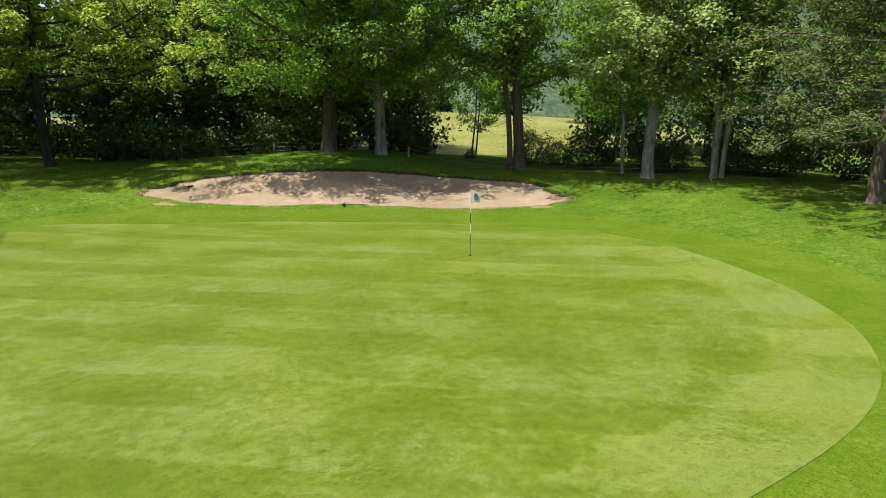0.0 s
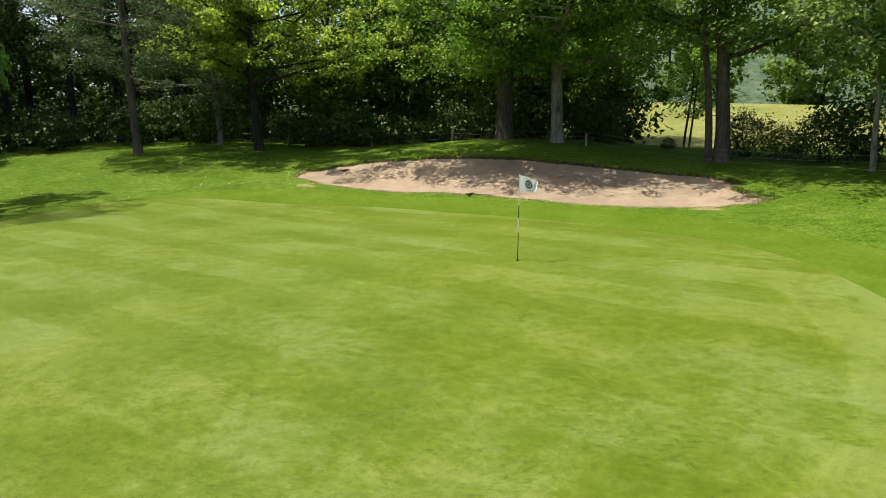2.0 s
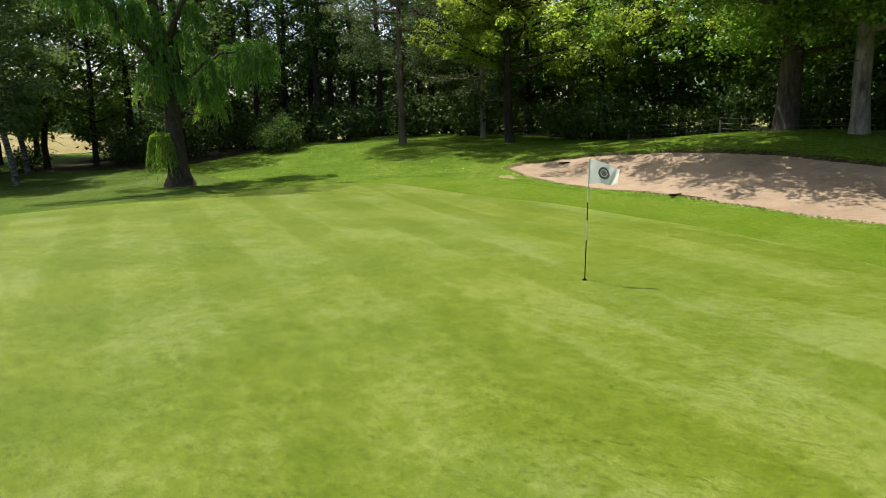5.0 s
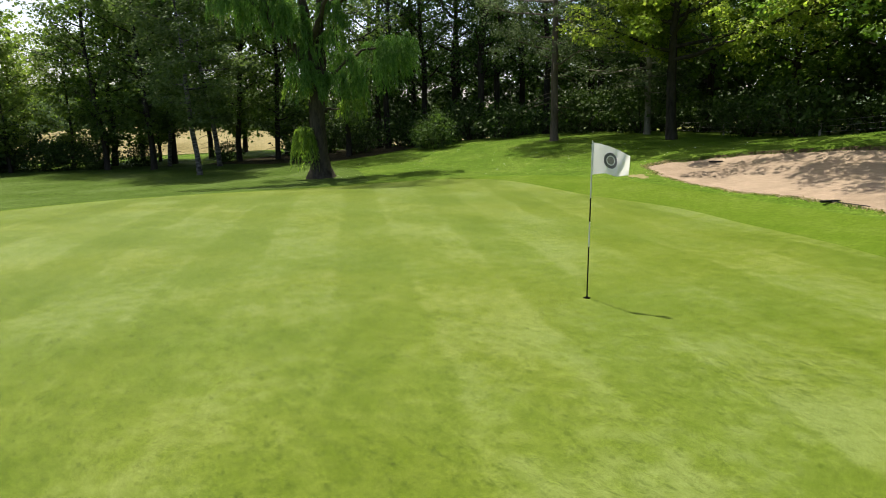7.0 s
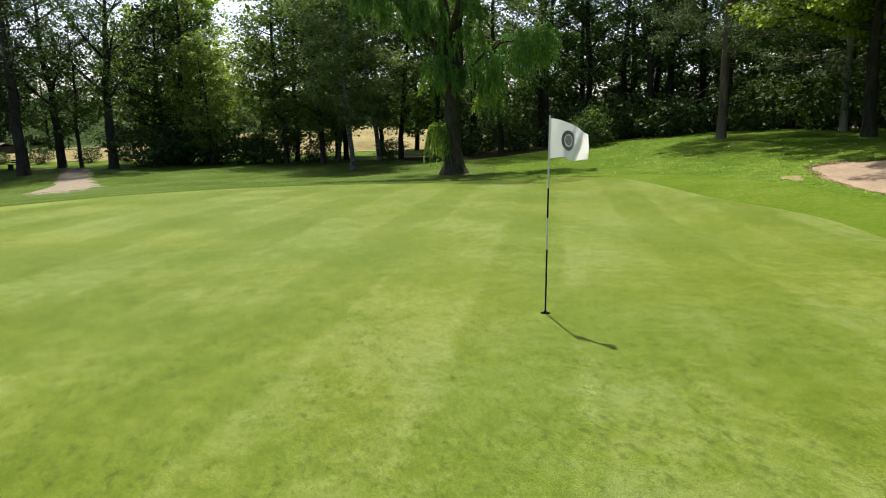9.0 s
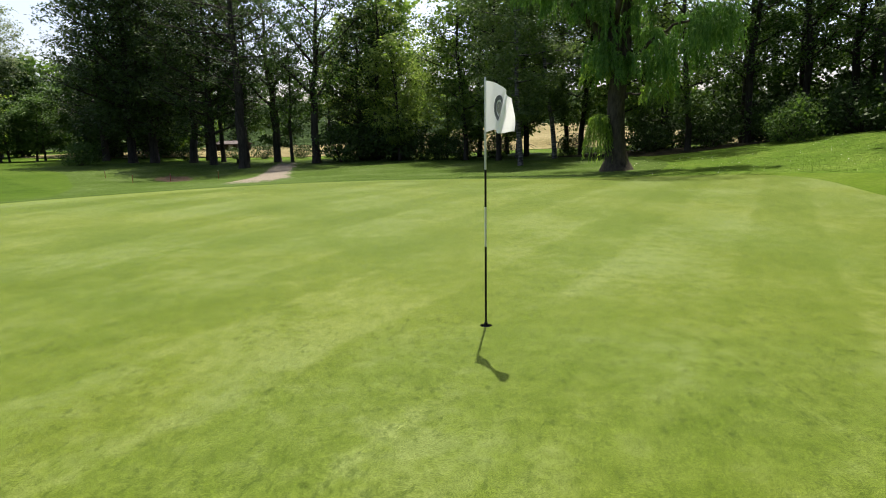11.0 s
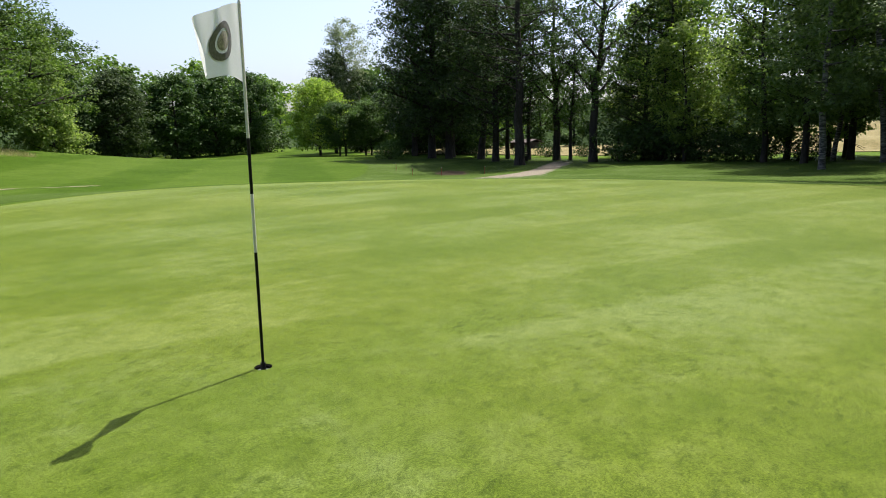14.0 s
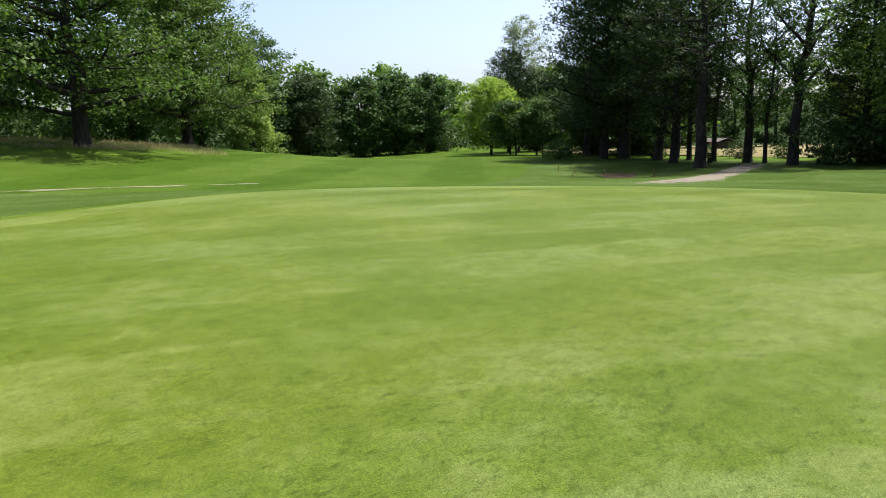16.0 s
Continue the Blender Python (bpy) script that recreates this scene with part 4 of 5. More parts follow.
open_tree = plant("ash_tree", "open-crowned tree with dark arching limbs by the path", "tree",
      tree_meshes(19, 0.85, 4.5, 7.0, 15, "dome", 11500, 0.24, M_BARK_DARK, M_DARK, (-0.03, 0.02), 0.75, 0.85, seed=61, inner=0.6, high=15), -51.9, -16.35, 0, group="trees by the path")
again(open_tree, -55.5, -21.3, 140, 0.95)
cedar = plant("cedar_tree", "tall dense dark conifer with sweeping lower boughs", "tree",
      tree_meshes(25, 0.95, 3.2, 7.2, 40, "dome", 16000, 0.4, M_BARK_DARK, M_CEDAR, (0.0, 0.0), 0.3, 1.15, 0.42, seed=67, droop=0.1, flat=0.6, stubs=22, high=20, hang=0.55, inner=0.25, sprays=[(4.0, 20.0, 3.5, 60)]), -58.8, -38.4, 0, group="dark conifers by the fairway")
for x, y, a, s in [(-58.5, -35.8, 50, 0.95), (-62.5, -38, 200, 1.05), (-66, -46, 90, 0.9), (-53.0, -26.8, 330, 0.82), (-56.0, -13.0, 140, 0.6)]:
    again(cedar, x, y, a, s)
# poplar-like trees whose backlight is put into the bright M_LINDEN leaf colour
linden = plant("linden_tree", "light green sunlit tree at the wood's edge", "tree",
      tree_meshes(16, 0.45, 2.2, 4.8, 20, "round", 9500, 0.3, M_BARK_DARK, M_LINDEN, (0.02, 0.0), 0.35, 0.95, 0.75, seed=66, high=14), -58.5, -9.5, 0, group="sunlit trees along the field")
for x, y, a, s in [(-61.5, -14.5, 110, 0.95), (-52.8, -4.2, 220, 0.68), (-55.0, 2.6, 40, 0.75), (-51.2, -8.4, 300, 0.68)]:
    again(linden, x, y, a, s)
stone_pine = plant("pine_tree", "tall open pine with bare leaning stem and thin boughs", "tree",
      tree_meshes(22, 0.95, 7.0, 6.0, 30, "column", 9000, 0.26, M_BARK_DARK, M_CEDAR, (0.03, 0.02), 0.12, 0.7, 0.3, seed=69, flat=0.35, stubs=26, limb=0.016, high=16), -48.4, -21.9, 0, group="open pines by the path")
again(stone_pine, -57.5, -31.0, 140, 0.9)
again(alder_b, -54.8, -19.6, 80, 0.6)
hazel = plant("hazel_tree", "dark round tree on several short stems", "tree",
      tree_meshes(9.8, 0.36, 1.8, 5.0, 20, "dome", 17000, 0.27, M_BARK_DARK, M_DARK, (0.05, 0.02), 0.4, 0.95, 0.75, inner=0.4, high=30, twin=((0.9, -0.7), (0.03, -0.05), 0.34), seed=70), -67.3, -59.4, 0, 0.78)
again(hazel, -69.4, -57.4, 150, 0.82)
maple = plant("maple_tree", "round bright yellow-green maple behind darker trees", "tree",
      tree_meshes(11.5, 0.45, 1.4, 5.2, 22, "dome", 18000, 0.29, M_BARK_DARK, M_LIME, (0.02, 0.0), 0.45, 1.0, 0.75, inner=0.5, high=30, seed=71), -69.2, -66.4)
plant("cypress_tree", "dark round-topped conifer below a pale birch", "tree",
      tree_meshes(17.5, 0.6, 1.0, 5.6, 34, "dome", 15000, 0.36, M_BARK_DARK, M_CEDAR, (0, 0), 0.35, 1.0, 0.5, seed=72, high=50), -80.5, -73.5)
plant("birch_tree", "tall pale feathery birch behind the maple", "tree",
      tree_meshes(23, 0.5, 9, 4.4, 24, "round", 11000, 0.3, M_BIRCH_BARK, M_PALE, (0.01, 0), 0.6, 0.85, seed=73, high=50, lop=(0.1, 0.25)), -82.5, -73.0)
# far side of the fairway
broad = plant("lime_tree", "broad dark green tree beyond the fairway", "tree",
      tree_meshes(15, 0.6, 0.3, 5.4, 16, "round", 12500, 0.45, M_BARK_DARK, M_BROAD, (0, 0), 0.3, 1.3, 0.75, seed=79, high=50), -63.0, -93.8, 0, 0.95, group="trees beyond the fairway")
for x, y, a, s, h in [(-72, -95.0, 50, 1.08, 0.95), (-80.5, -95.5, 120, 0.85, 1.22), (-56, -99, 200, 0.9, 1.05), (-88, -74, 280, 1.0, 1.0), (-74, -51, 33, 0.9, 1.0), (-72, -43, 100, 1.0, 1.1), (-44, -92, 260, 0.95, 1.0)]:
    again(broad, x, y, a, s, h)
for k, (x, y) in enumerate([(-66, -106), (-91, -105), (-102, -117), (-121, -131), (-120, -100), (-140, -140), (-58, -106), (-78, -108), (-36, -104), (-18, -92), (-2, -88), (14, -80), (-84, -56), (-80, -44), (-117, -108), (-125, -117), (-113, -98)]):
    again(far_tree, x, y, 70 * k, 0.78 + 0.06 * (k % 4))
plant("yew_tree", "dark dense yew beyond the fairway", "tree",
      tree_meshes(13.5, 0.6, 0.4, 4.9, 34, "dome", 22000, 0.34, M_BARK_DARK, M_CEDAR, (0, 0), 0.5, 0.9, 0.6, seed=83, high=50), -50.3, -89.8)
plant("lime_tree", "bright yellow-green tree with low branches", "tree",
      tree_meshes(15.0, 0.5, 0.8, 5.0, 26, "cone", 24000, 0.3, M_BARK_DARK, M_LINDEN, (0, 0), 0.3, 1.0, 0.75, seed=89, high=50), -37.5, -82.0)
far_oak = plant("oak_tree", "tall dark oak at the fairway's edge", "tree",
      tree_meshes(23, 0.9, 2.5, 7.5, 24, "round", 15000, 0.41, M_BARK_DARK, M_DARK, (0, 0), 0.35, 1.4, 0.75, seed=97, high=50), -31.0, -84.0)
big_oak = plant("oak_tree", "huge spreading oak over rough grass by the fairway", "tree",
      tree_meshes(20, 1.3, 2.4, 11.0, 34, "skirt", 34000, 0.3, M_BARK_DARK, M_BIGOAK, (0, 0), 0.08, 1.25, 0.75, seed=101, high=50, lop=(0.08, 0.22), sprays=[(3.4, 12.0, 4.5, 60)], hang=0.6), -11.0, -53.5)
again(big_oak, -22.5, -63.5, 120, 0.85)
again(big_oak, 5.0, -53.0, 240, 0.8)
for k, (x, y) in enumerate([(-82, -114), (-91, -119), (-101, -126), (-142, -130), (-152, -138), (-108, -86), (-113, -77), (-106, -68), (-119, -90), (-100, -60), (-112, -58)]):
    again(far_tree, x, y, 55 * k, 0.8 + 0.07 * (k % 3))
for k, (x, y) in enumerate([(-14, -104), (-26, -108), (-3, -103), (-37, -112), (9, -98)]):
    again(far_tree, x, y, 47 * k, 0.8)
for x, y, a, s in [(-45, -96, 120, 0.9), (-22, -82, 200, 0.95), (-6, -76, 20, 0.9)]:
    again(far_oak, x, y, a, s)
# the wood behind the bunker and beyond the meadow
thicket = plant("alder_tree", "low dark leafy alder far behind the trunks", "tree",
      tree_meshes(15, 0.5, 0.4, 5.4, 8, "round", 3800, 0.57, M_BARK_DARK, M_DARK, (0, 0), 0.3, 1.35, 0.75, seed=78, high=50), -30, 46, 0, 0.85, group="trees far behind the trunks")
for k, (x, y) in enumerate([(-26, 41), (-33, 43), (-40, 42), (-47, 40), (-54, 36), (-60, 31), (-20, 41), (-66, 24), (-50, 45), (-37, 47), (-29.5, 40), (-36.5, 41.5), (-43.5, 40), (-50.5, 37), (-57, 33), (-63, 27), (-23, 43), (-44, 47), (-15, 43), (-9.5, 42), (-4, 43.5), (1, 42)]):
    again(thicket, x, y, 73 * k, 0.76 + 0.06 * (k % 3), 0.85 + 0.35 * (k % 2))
for k, (x, y) in enumerate([(-86, -62), (-90, -54), (-88, -47), (-93, -40), (-90, -33), (-94, -26), (-91, -19), (-95, -12)]):
    again(thicket, x, y, 83 * k, 0.85 + 0.08 * (k % 3))
beech = plant("beech_tree", "leafy mid-green beech behind the oaks", "tree",
      tree_meshes(16, 0.5, 2.0, 5.0, 22, "round", 9500, 0.285, M_BARK_DARK, M_POPLAR, (0.02, 0.0), 0.3, 0.95, 0.75, seed=58, high=15), -3, 29, 100, 0.9, group="beeches behind the oaks")
for x, y, a, s in [(-9, 32, 10, 1.0), (-14, 30, 200, 1.0), (4.0, 30, 150, 0.85), (24, 16, 30, 0.9), (21, 22, 110, 0.9), (5.6, 26.0, 240, 0.8), (30, 8, 200, 0.95)]:
    again(beech, x, y, a, s)
for x, y, a, s in [(-22, 34, 280, 1.05), (-6, 36, 50, 1.0), (38, 14, 280, 1.0), (33, 24, 60, 1.0), (27, 28, 20, 1.0), (31, 33, 220, 0.9), (30, -2, 130, 1.0), (-62, 12, 335, 1.1), (-16, 38, 60, 1.1), (-1.2, 35.5, 75, 0.95), (1.6, 33.5, 205, 0.85), (5.4, 35.5, 320, 0.9)]:
    again(poplar, x, y, a, s)
for x, y, a, s in [(30, 86, 0, 0.9), (43, 82, 90, 1.0), (9, 78, 30, 1.0), (22, 84, 120, 1.1), (36, 74, 50, 1.0), (50, 66, 260, 1.1), (-14, 62, 150, 1.0), (38, 52, 10, 0.9)]:
    again(far_tree, x, y, a, s * 0.8)

for k, (x, y) in enumerate([(-6, 84), (3, 80), (14, 86), (26, 80), (40, 84)]):
    again(far_tree, x, y, 61 * k, 0.6 + 0.06 * (k % 3))


# ---- shrubs ----
def shrub_meshes(w, h, n, size, leaf_m, seed):
    global rng
    rng = np.random.default_rng(seed)
    pieces = []
    for k in range(12):
        az = k * 2.4
        pieces.append(tube(bend((0.08 * math.cos(az), 0.08 * math.sin(az), -0.05), (math.cos(az), math.sin(az), rng.uniform(0.8, 2.2)), h * rng.uniform(0.6, 1.0), 0.05, 5), np.linspace(0.03, 0.008, 5), 5))
    c = rng.normal(size=(60, 3))
    c = unit(c) * rng.uniform(0.35, 1.0, (60, 1)) ** 0.6 * np.array([w, w, h * 0.52]) + np.array([0, 0, h * 0.5])
    pick = rng.integers(0, 60, n)
    at = c[pick] + rng.normal(size=(n, 3)) * 0.24 * np.array([w, w, h * 0.5]) * 0.8
    at = at[at[:, 2] > 0.05]
    v, q = leaves(at, size * rng.uniform(0.6, 1.3, len(at)))
    return mesh_of("stem", *join(pieces), M_BARK_DARK), mesh_of("foliage", v, q, leaf_m, False)


def shrub(name, label, meshes, x, y, turn=0.0, group="", scale=1.0):
    ob = thing(name, label, "shrub", (x, y, spot(x, y) - 0.03), turn, group)
    for n, me in zip(("stem", "foliage"), meshes):
        part(n, me, None, ob)
    ob.scale = (scale,) * 3
    return ob


dark_shrub = shrub("shrub", "understorey shrub with deep shade put into its leaf colour", shrub_meshes(1.9, 2.6, 1400, 0.238, M_SHRUB, 103), -4, 25.5, 0, "understorey shrubs")
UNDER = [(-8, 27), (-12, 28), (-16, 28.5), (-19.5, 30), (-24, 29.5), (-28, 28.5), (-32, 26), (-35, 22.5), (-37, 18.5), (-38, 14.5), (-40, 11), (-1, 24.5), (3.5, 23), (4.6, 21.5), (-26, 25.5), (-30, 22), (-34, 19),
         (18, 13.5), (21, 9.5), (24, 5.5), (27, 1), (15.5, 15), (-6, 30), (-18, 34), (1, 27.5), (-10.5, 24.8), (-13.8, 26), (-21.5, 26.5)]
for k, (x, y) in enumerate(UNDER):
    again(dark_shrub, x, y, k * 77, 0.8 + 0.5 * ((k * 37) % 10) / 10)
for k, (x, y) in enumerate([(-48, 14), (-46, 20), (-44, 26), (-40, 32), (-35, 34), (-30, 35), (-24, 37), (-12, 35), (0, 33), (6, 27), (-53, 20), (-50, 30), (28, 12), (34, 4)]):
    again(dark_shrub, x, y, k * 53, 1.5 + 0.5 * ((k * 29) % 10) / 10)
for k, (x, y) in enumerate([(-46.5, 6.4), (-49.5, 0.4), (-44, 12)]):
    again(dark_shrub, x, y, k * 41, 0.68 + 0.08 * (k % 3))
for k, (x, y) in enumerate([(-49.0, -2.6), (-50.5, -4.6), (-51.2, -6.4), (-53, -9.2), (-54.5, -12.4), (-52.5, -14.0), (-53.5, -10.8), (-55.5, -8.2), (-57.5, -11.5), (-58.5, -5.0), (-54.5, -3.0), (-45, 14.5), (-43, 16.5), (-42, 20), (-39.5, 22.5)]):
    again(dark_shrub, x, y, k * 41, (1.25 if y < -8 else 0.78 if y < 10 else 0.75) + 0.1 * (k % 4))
# dark shrubs added for the black shade at the far trees' feet
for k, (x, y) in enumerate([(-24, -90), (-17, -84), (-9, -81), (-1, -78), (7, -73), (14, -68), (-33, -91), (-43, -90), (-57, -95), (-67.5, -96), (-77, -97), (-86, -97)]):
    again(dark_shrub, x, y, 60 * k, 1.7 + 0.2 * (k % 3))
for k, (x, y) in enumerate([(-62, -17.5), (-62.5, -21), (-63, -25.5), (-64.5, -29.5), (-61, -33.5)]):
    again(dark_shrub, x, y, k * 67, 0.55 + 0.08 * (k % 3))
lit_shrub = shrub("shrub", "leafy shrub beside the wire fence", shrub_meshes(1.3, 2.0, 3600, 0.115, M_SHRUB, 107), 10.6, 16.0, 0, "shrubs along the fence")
for k, (x, y, s) in enumerate([(11.9, 14.9, 0.75), (13.2, 13.9, 1.1), (15.6, 11.5, 0.8), (16.6, 10.4, 0.9), (7.6, 18.4, 0.3), (5.0, 19.6, 0.5), (18.8, 9.0, 1.0), (20.5, 7.0, 1.1)]):
    again(lit_shrub, x, y, k * 61, s)
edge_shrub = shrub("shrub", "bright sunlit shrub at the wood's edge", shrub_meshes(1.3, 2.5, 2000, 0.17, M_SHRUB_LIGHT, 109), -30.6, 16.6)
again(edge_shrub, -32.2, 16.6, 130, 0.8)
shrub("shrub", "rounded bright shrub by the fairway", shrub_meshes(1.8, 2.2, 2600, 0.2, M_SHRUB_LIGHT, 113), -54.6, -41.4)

# ---- hills ----
def hill(name, label, cx, cy, rx, ry, top, seed, material):
    n, m = 90, 40
    a, b_ = np.meshgrid(np.linspace(-1, 1, n), np.linspace(-1, 1, m), indexing="ij")
    z = top * np.clip(1 - b_**2, 0, 1) ** 1.3 * (0.72 + 0.2 * np.sin(3.1 * a + seed) + 0.08 * np.sin(9 * a + 2 * seed)) * np.clip(1 - a**4, 0, 1)
    z += 2.5 * np.sin(a * 160 + 5 * np.sin(b_ * 37)) * np.cos(b_ * 90 + 4 * np.sin(a * 51)) * (z > 3)
    v = np.stack([cx + a * rx, cy + b_ * ry, z - 3], -1).reshape(-1, 3)
    i, j = np.meshgrid(np.arange(n - 1), np.arange(m - 1), indexing="ij")
    i, j = i.ravel(), j.ravel()
    q = np.stack([i * m + j, (i + 1) * m + j, (i + 1) * m + j + 1, i * m + j + 1], 1)
    tagged(new(name, mesh_of(name, v, q, material)), label, "hill", kind="structure")


# pale, bluish green: the summer haze is put into the forest colour
M_HILL = turf("hazed far forest", (0.0314, 0.055, 0.0314), (0.051, 0.0785, 0.0471), (0.0707, 0.1021, 0.0628), 0.02, 0.3, None, 1.5, 0.6)
M_RISE = turf("far wood", (0.014, 0.026, 0.009), (0.024, 0.042, 0.014), (0.036, 0.06, 0.02), 0.06, 0.8, None, 1.0, 0.8)
hill("hill", "low dark wooded rise beyond the fairway", -62, -185, 190, 42, 16, 3, M_RISE)
hill("hill", "low dark wooded rise beyond the straw field", -160, 10, 36, 170, 15, 2, M_RISE)
hill("hill", "far wooded hillside in summer haze", 380, 620, 620, 330, 235, 1, M_HILL)


# ---- the flagstick and its flag ----
def flagstick():
    ob = thing("flagstick", "black and white golf flagstick standing in the hole", "flagstick", (0, 0, spot(0, 0) + 0.022))
    bands = [(-0.13, 0.715, M_BLACK, 0.0092), (0.715, 1.06, M_WHITE, 0.0092), (1.06, 1.38, M_BLACK, 0.0092), (1.38, 2.12, M_WHITE, 0.009)]
    for lo, hi, m, r in bands:
        bm = bmesh.new()
        rod(bm, r, hi - lo, Matrix.Translation((0, 0, lo)), 14)
        part("stick_band", bm, m, ob, "white painted band" if m is M_WHITE else "black painted band")
    bm = bmesh.new()
    rod(bm, 0.011, 0.03, Matrix.Translation((0, 0, 2.11)), 12, 0.005)
    part("cap", bm, M_WHITE, ob)
    bm = bmesh.new()
    rod(bm, 0.016, 0.05, Matrix.Translation((0, 0, -0.02)), 12)
    part("ferrule", bm, M_BLACK, ob)
    # the cloth streams down the wind, its fly end sagging and folding
    nx, nz, w, h = 40, 26, 0.53, 0.42
    wx, wy = math.cos(radians(30)), math.sin(radians(30))

    def cloth_at(a, b_):
        run = w * (a - 0.07 * a**2)
        sway = 0.05 * np.sin(a * 5.4 + b_ * 1.3) * a + 0.018 * np.sin(a * 12 + 3.4 * b_) * a
        z = 2.11 - h * (b_ * (1 - 0.36 * a) + 0.4 * a**1.4 + 0.05 * np.sin(a * 9 + 2 * b_) * a * b_)
        return wx * run - wy * sway + 0.008, wy * run + wx * sway - 0.04 * a * b_, z

    a, b_ = np.meshgrid(np.linspace(0, 1, nx), np.linspace(0, 1, nz), indexing="ij")
    x, y, z = cloth_at(a, b_)

    def lay(name, keep, m, parent, off, label=""):
        v = np.stack([x - wy * off, y + wx * off, z], -1).reshape(-1, 3)
        i, j = np.meshgrid(np.arange(nx - 1), np.arange(nz - 1), indexing="ij")
        i, j = i.ravel(), j.ravel()
        q = np.stack([i * nz + j, (i + 1) * nz + j, (i + 1) * nz + j + 1, i * nz + j + 1], 1)
        if keep is not None:
            q = q[keep(((i + 0.5) / (nx - 1)), ((j + 0.5) / (nz - 1)))]
        return part(name, mesh_of(name, v, q, m), None, parent, label)

    flag = lay("flag", None, M_CLOTH, ob, 0.0, "white cloth flag lifted by the wind")
    # round emblem on both faces: dark ring, pale middle, dark heart
    for off in (0.004, -0.004):
        for name, r0, r1 in (("emblem_ring", 0.064, 0.1), ("emblem_heart", 0.0, 0.05)):
            seg, rg = 28, 4
            t, rr = np.meshgrid(np.linspace(0, 2 * np.pi, seg), np.linspace(r0, r1, rg), indexing="ij")
            ex, ey, ez = cloth_at(0.48 + rr * np.cos(t) / w, 0.5 + rr * np.sin(t) / (h * 0.83))
            v = np.stack([ex - wy * off, ey + wx * off, ez], -1).reshape(-1, 3)
            i, j = np.meshgrid(np.arange(seg - 1), np.arange(rg - 1), indexing="ij")
            i, j = i.ravel(), j.ravel()
            q = np.stack([i * rg + j, (i + 1) * rg + j, (i + 1) * rg + j + 1, i * rg + j + 1], 1)
            part(name, mesh_of(name, v, q, M_EMBLEM if r0 else M_GOLD), None, flag, "dark printed ring" if r0 else "pale gold printed device")


M_GOLD = plain("printed pale gold", (0.36, 0.34, 0.28), 0.7, 0.2, 0.0, 0.8, 70)
# black print raised to grey, glare through the thin cloth put into its colour
M_EMBLEM = plain("glare-lifted printed black", (0.15, 0.15, 0.145), 0.7, 0.2, 0.0, 0.5, 60)
flagstick()


def pierce(name, r):
    """Cut a round hole through a ground sheet at the foot of the stick, its edge following the sheet."""
    me = bpy.data.objects[name].data
    bm = bmesh.new()
    bm.from_mesh(me)
    w = r * 1.3
    near = [f for f in bm.faces if all(min(v.co[k] for v in f.verts) < w and max(v.co[k] for v in f.verts) > -w for k in (0, 1))]
    around = {v for f in near for v in f.verts}
    level = min(around, key=lambda v: v.co.xy.length).co.z
    rim = bm.verts.layers.float.get("edge")
    mean = sum(v[rim] for v in near[0].verts) / 4 if rim else 0.0
    bmesh.ops.delete(bm, geom=near, context="FACES")
    outer = [e for e in bm.edges if e.is_boundary and e.verts[0] in around and e.verts[1] in around]
    ring = [bm.verts.new((r * math.cos(a), r * math.sin(a), level)) for a in np.linspace(0, 2 * np.pi, 36, endpoint=False)]
    if rim:
        for v in ring:
            v[rim] = mean
    inner = [bm.edges.new((ring[k], ring[(k + 1) % 36])) for k in range(36)]
    made = bmesh.ops.triangle_fill(bm, use_beauty=True, edges=outer + inner, normal=(0, 0, 1))
    for f in made["geom"]:
        if isinstance(f, bmesh.types.BMFace):
            f.smooth = True
            if f.normal.z < 0:
                f.normal_flip()
    bm.to_mesh(me)
    bm.free()
    return level


def cup():
    z = max(pierce(sheet, 0.054) for sheet in ("ground", "collar", "putting_green"))
    ob = thing("hole_cup", "golf hole with white cup sunk below the turf", "golf hole", (0, 0, z))
    for name, top, low, r, m, label in (("soil_wall", -0.001, -0.034, 0.0545, M_HOLE, "cut soil with the hole's shadow in its colour"), ("liner", -0.03, -0.15, 0.053, M_CUP, "white cup wall")):
        ang = np.linspace(0, 2 * np.pi, 40, endpoint=False)
        loops = [(r, top), (r, low), (r + 0.006, low), (r + 0.006, top - 0.006)]
        v = np.concatenate([np.stack([a * np.cos(ang), a * np.sin(ang), 0 * ang + h], 1) for a, h in loops])
        k = np.arange(40)
        q = np.concatenate([np.stack([a * 40 + k, a * 40 + (k + 1) % 40, (a + 1) % 4 * 40 + (k + 1) % 40, (a + 1) % 4 * 40 + k], 1) for a in range(4)])
        part(name, mesh_of(name, v, q, m), None, ob, label)
    bm = bmesh.new()
    rod(bm, 0.053, 0.01, Matrix.Translation((0, 0, -0.15)), 32)
    part("bottom", bm, M_HOLE, ob)


cup()


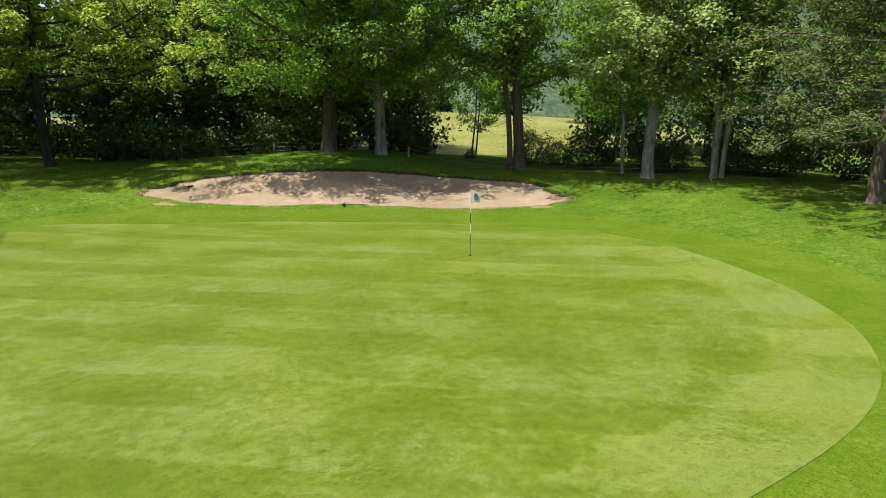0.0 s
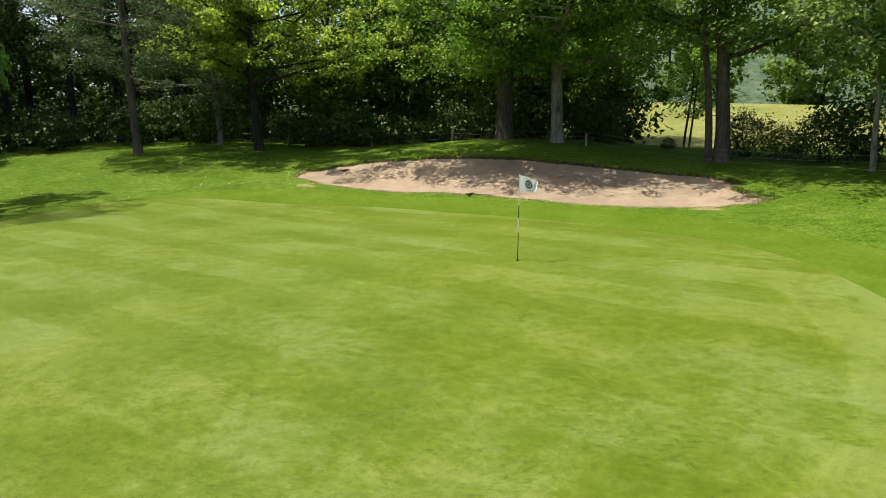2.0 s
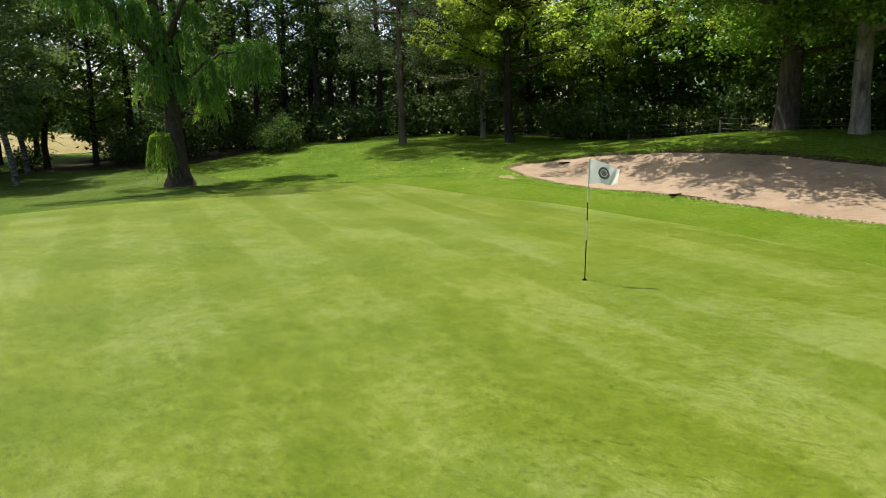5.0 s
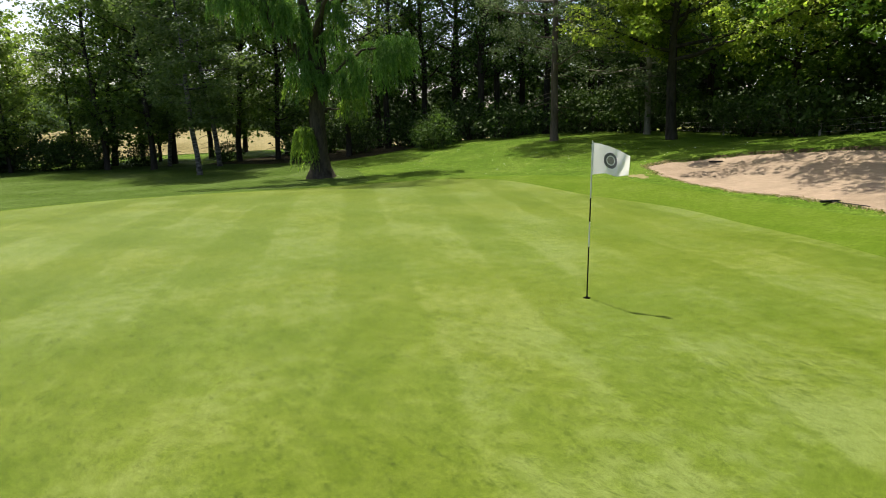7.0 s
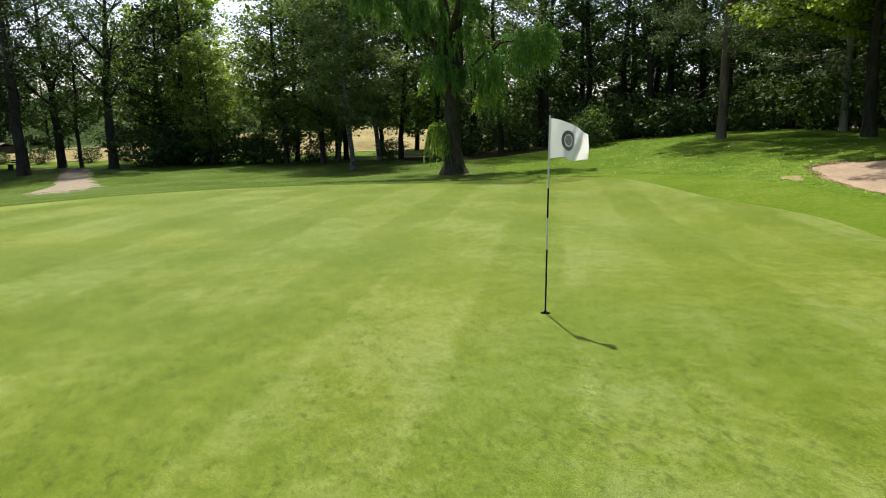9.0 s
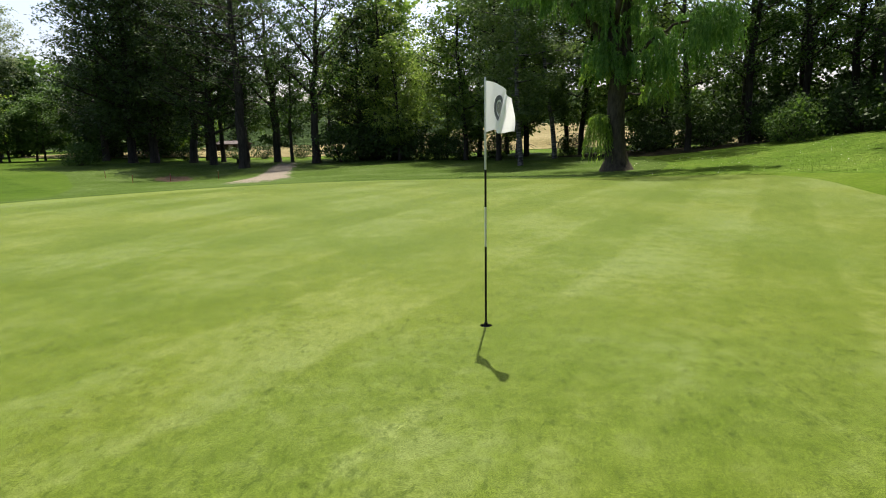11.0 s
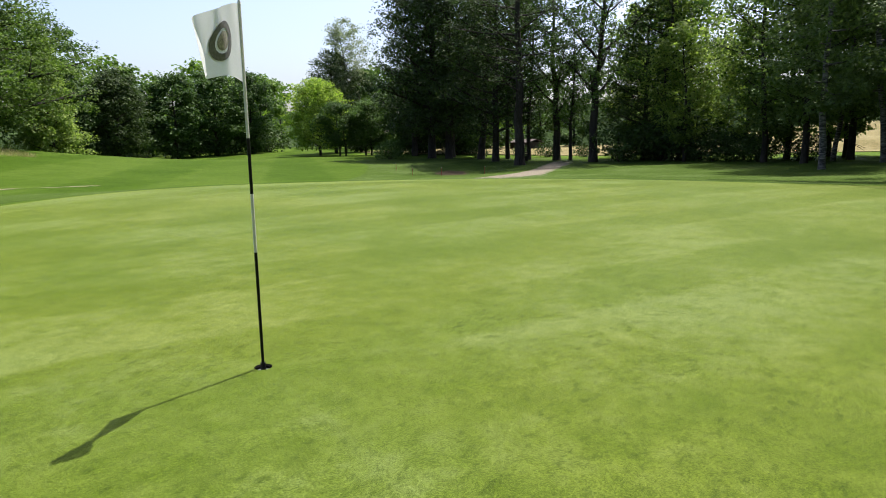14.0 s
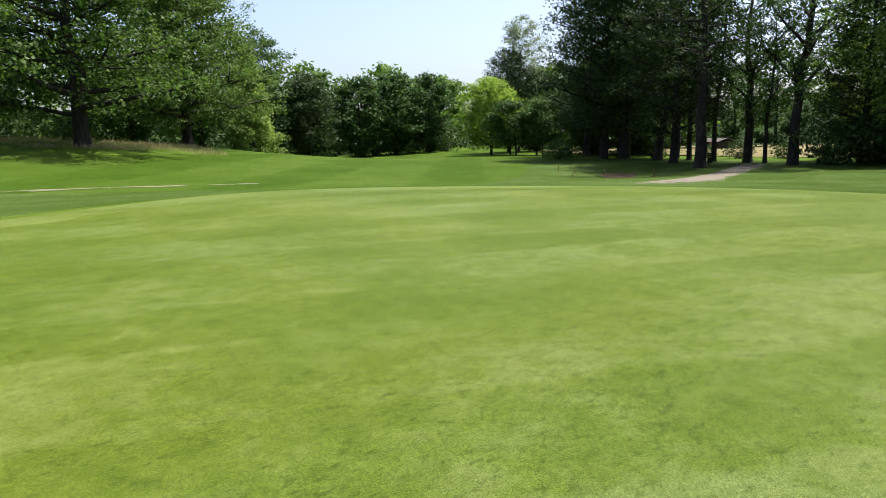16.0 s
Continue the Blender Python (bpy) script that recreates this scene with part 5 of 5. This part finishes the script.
# ---- rakes, fence, stakes ----
def rake(x, y, turn, tilt=0.0):
    ob = thing("bunker_rake", "black bunker rake lying at the sand's edge", "rake", (x, y, max(spot(x, y), float(sand_height(x, y))) + 0.01), turn)
    bm = bmesh.new()
    rod(bm, 0.012, 1.1, pose(0, 0, 0.03, 0, 90 - tilt, 0), 8)
    part("handle", bm, M_BLACK, ob)
    bm = bmesh.new()
    box(bm, (0.09, 0.56, 0.06), Matrix.Translation((0, 0, 0.03)))
    bmesh.ops.bevel(bm, geom=bm.edges[:], offset=0.01, segments=2, affect="EDGES")
    part("head", bm, M_BLACK, ob)
    for k in range(9):
        bm = bmesh.new()
        rod(bm, 0.009, 0.1, pose(-0.01, -0.25 + 0.0625 * k, 0.02, 0, -80, 0), 6, 0.004)
        part("tine", bm, M_BLACK, ob)
    return ob


rake(-2.0, 10.52, -17)
rake(-8.8, 15.75, 158)

FENCE = [(-24, 30.5), (-16, 27.0), (-9.5, 24.6), (-4.0, 22.4), (3.4, 18.0), (8.2, 14.2), (12.6, 11.2), (16.6, 7.5), (22.5, 3.0), (29, -2)]


def wire_fence():
    ob = thing("wire_fence", "low wire fence on weathered wooden posts", "fence", (FENCE[4][0], FENCE[4][1], spot(*FENCE[4])))
    ox, oy, oz = ob.location
    tops = []
    for k, (x, y) in enumerate(FENCE):
        h = 0.62 if k not in (7, 8) else 0.85
        z = spot(x, y)
        tops.append((x - ox, y - oy, z - oz, h))
        if k in (5, 6):
            continue  # here the wire is held by the trees
        bm = bmesh.new()
        rod(bm, 0.055, h + 0.25, pose(x - ox, y - oy, z - oz - 0.25, 2 * math.sin(k), 2 * math.cos(k * 3), 0), 9, 0.05)
        part("post", bm, M_GREYWOOD, ob)
    for level in (0.35, 0.75, 1.15):
        for (x0, y0, z0, h0), (x1, y1, z1, h1) in zip(tops, tops[1:]):
            t = np.linspace(0, 1, 9)
            sag = -0.06 * 4 * t * (1 - t)
            p = np.stack([x0 + (x1 - x0) * t, y0 + (y1 - y0) * t - 0.06, z0 + (z1 - z0) * t + (h0 + (h1 - h0) * t) * level + sag], 1)
            part("wire", mesh_of("wire", *tube(p, np.full(9, 0.008), 5), M_WIRE), None, ob)


wire_fence()
for x, y in [(-36.5, -25.2), (-35.7, -22.0), (-40.5, -29.8), (-37.5, -19.4)]:
    ob = thing("marker_stake", "short red marker stake in the grass", "stake", (x, y, spot(x, y)), 0, "red stakes by the fairway")
    bm = bmesh.new()
    rod(bm, 0.02, 0.6, Matrix.Translation((0, 0, -0.05)), 8)
    part("stake", bm, M_RED, ob)
    bm = bmesh.new()
    rod(bm, 0.02, 0.03, Matrix.Translation((0, 0, 0.55)), 8, 0.01)
    part("cap", bm, M_WHITE, ob)


def hut(x, y, turn):
    ob = thing("shed", "low dark shed with a grey roof among the trees", "shed", (x, y, spot(x, y)), turn)
    bm = bmesh.new()
    box(bm, (4.4, 2.4, 1.5), Matrix.Translation((0, 0, 0.75)))
    part("wall", bm, M_BARK_DARK, ob)
    for s_ in (-1, 1):
        bm = bmesh.new()
        box(bm, (4.9, 1.5, 0.06), pose(0, s_ * 0.66, 1.72, -s_ * 18, 0, 0))
        part("roof", bm, M_ROOF, ob)
    bm = bmesh.new()
    box(bm, (0.8, 0.06, 1.35), Matrix.Translation((1.0, -1.23, 0.68)))
    part("door", bm, M_GREYWOOD, ob)


hut(-78.5, -35.6, 62)


def bench(x, y, turn):
    ob = thing("bench", "small dark wooden bench beside the path", "bench", (x, y, spot(x, y)), turn)
    for k in range(3):
        bm = bmesh.new()
        box(bm, (1.5, 0.13, 0.04), Matrix.Translation((0, -0.15 + 0.15 * k, 0.45)))
        part("seat_plank", bm, M_BARK_DARK, ob)
    for k in range(2):
        bm = bmesh.new()
        box(bm, (1.5, 0.03, 0.13), Matrix.Translation((0, 0.24, 0.62 + 0.17 * k)))
        part("back_plank", bm, M_BARK_DARK, ob)
    for s in (-1, 1):
        bm = bmesh.new()
        box(bm, (0.08, 0.45, 0.45), Matrix.Translation((s * 0.6, 0.02, 0.22)))
        part("leg", bm, M_BARK_DARK, ob)


bench(-54.6, -24.6, 60)

# ---- grass and small growth ----
rng = np.random.default_rng(211)


def scatter(n, x0, x1, y0, y1, test):
    p = np.stack([rng.uniform(x0, x1, n), rng.uniform(y0, y1, n)], 1)
    return p[test(p[:, 0], p[:, 1])]


def off_green(x, y, room=0.3):
    dx, dy = x - GREEN_AT[0], y - GREEN_AT[1]
    th_ = np.arctan2(dy, dx)
    return np.hypot(dx, dy) > ripple(th_, COLLAR_SHAPE) + room


def tufts_on(name, label, points, low, high, shape, material, lift, up):
    z = swell(points[:, 0], points[:, 1])
    size = rng.uniform(low, high, len(points))
    at = np.concatenate([points, (z + size * up)[:, None]], 1)
    v, q = leaves(at, size, shape, lift, 0.1)
    tagged(new(name, mesh_of(name, v, q, material, False)), label, "grass", kind="stuff")


def bank(x, y):
    return off_green(x, y) & (in_bunker(x, y) < -0.15)


tufts_on("rough_grass", "tufted rough grass and clover on the bank", np.concatenate([
    scatter(26000, -30, -8, 8, 24, bank), scatter(15000, -9, 20, 6, 21, bank), scatter(9000, 6, 24, -8, 10, bank), scatter(7000, -30, -16, -8, 8, bank)]),
    0.025, 0.058, 0.45, M_BLADE, 0.7, 0.15)

dry = scatter(30000, -22, 9, -60.0, -51.5, lambda x, y: np.sin(x * 0.5 + 1 - y * 0.6) + 0.6 * np.sin(x * 1.1 + y) - 0.05 * x + 0.9 * rng.normal(size=len(x)) > 0.5)
z_ = swell(dry[:, 0], dry[:, 1])
size_ = rng.uniform(0.15, 0.6, len(dry)) ** 1.2
v_, q_ = leaves(np.concatenate([dry, (z_ + size_ * 0.4)[:, None]], 1), size_, 0.045, 0.0, 0.02, np.tile(np.array([[0.0, 0.0, 1.0]]), (len(dry), 1)), 0.62)
tagged(new("dry_grass", mesh_of("dry_grass", v_, q_, M_STALK, False)), "tall dry grass strip below the oaks", "grass", kind="stuff")

daisies = scatter(460, -30, -9, 6, 20, bank)
z_ = swell(daisies[:, 0], daisies[:, 1])
v_, q_ = leaves(np.concatenate([daisies, (z_ + 0.06)[:, None]], 1), rng.uniform(0.02, 0.04, len(daisies)), 1.0, 2.5, 0.02)
tagged(new("daisies", mesh_of("daisies", v_, q_, M_CUP, False)), "scattered small white daisies in the rough grass", "flowers", kind="stuff")

th_ = rng.uniform(0, 2 * np.pi, 9000)
r_ = ripple(th_, BUNKER_SHAPE) + 0.012 * np.sin(17 * th_) + 0.01 * np.sin(29 * th_ + 1)
u_, v_ = r_ * np.cos(th_) * BUNKER_SIZE[0], r_ * np.sin(th_) * BUNKER_SIZE[1]
c_, s_ = math.cos(BUNKER_TURN), math.sin(BUNKER_TURN)
rim_ = np.stack([BUNKER_AT[0] + c_ * u_ - s_ * v_, BUNKER_AT[1] + s_ * u_ + c_ * v_], 1) + rng.normal(size=(9000, 2)) * np.array([0.09, 0.09])
z_ = np.maximum(ground(rim_[:, 0], rim_[:, 1]), np.where(in_bunker(rim_[:, 0], rim_[:, 1]) > 0, sand_height(rim_[:, 0], rim_[:, 1]), -9))
size_ = rng.uniform(0.04, 0.11, len(rim_))
back = v_ > 0.3
for name, label, pick_, m_ in (("rim_grass", "short grass hanging over the bunker's rim", back | (rng.uniform(size=9000) < 0.2), M_BLADE), ("dry_fringe", "dry yellowed grass fringe along the sand", ~back & (rng.uniform(size=9000) < 0.5), M_STALK)):
    v_, q_ = leaves(np.concatenate([rim_, (z_ + size_ * 0.2)[:, None]], 1)[pick_], size_[pick_], 0.3, 0.5, 0.1)
    tagged(new(name, mesh_of(name, v_, q_, m_, False)), label, "grass", kind="stuff")
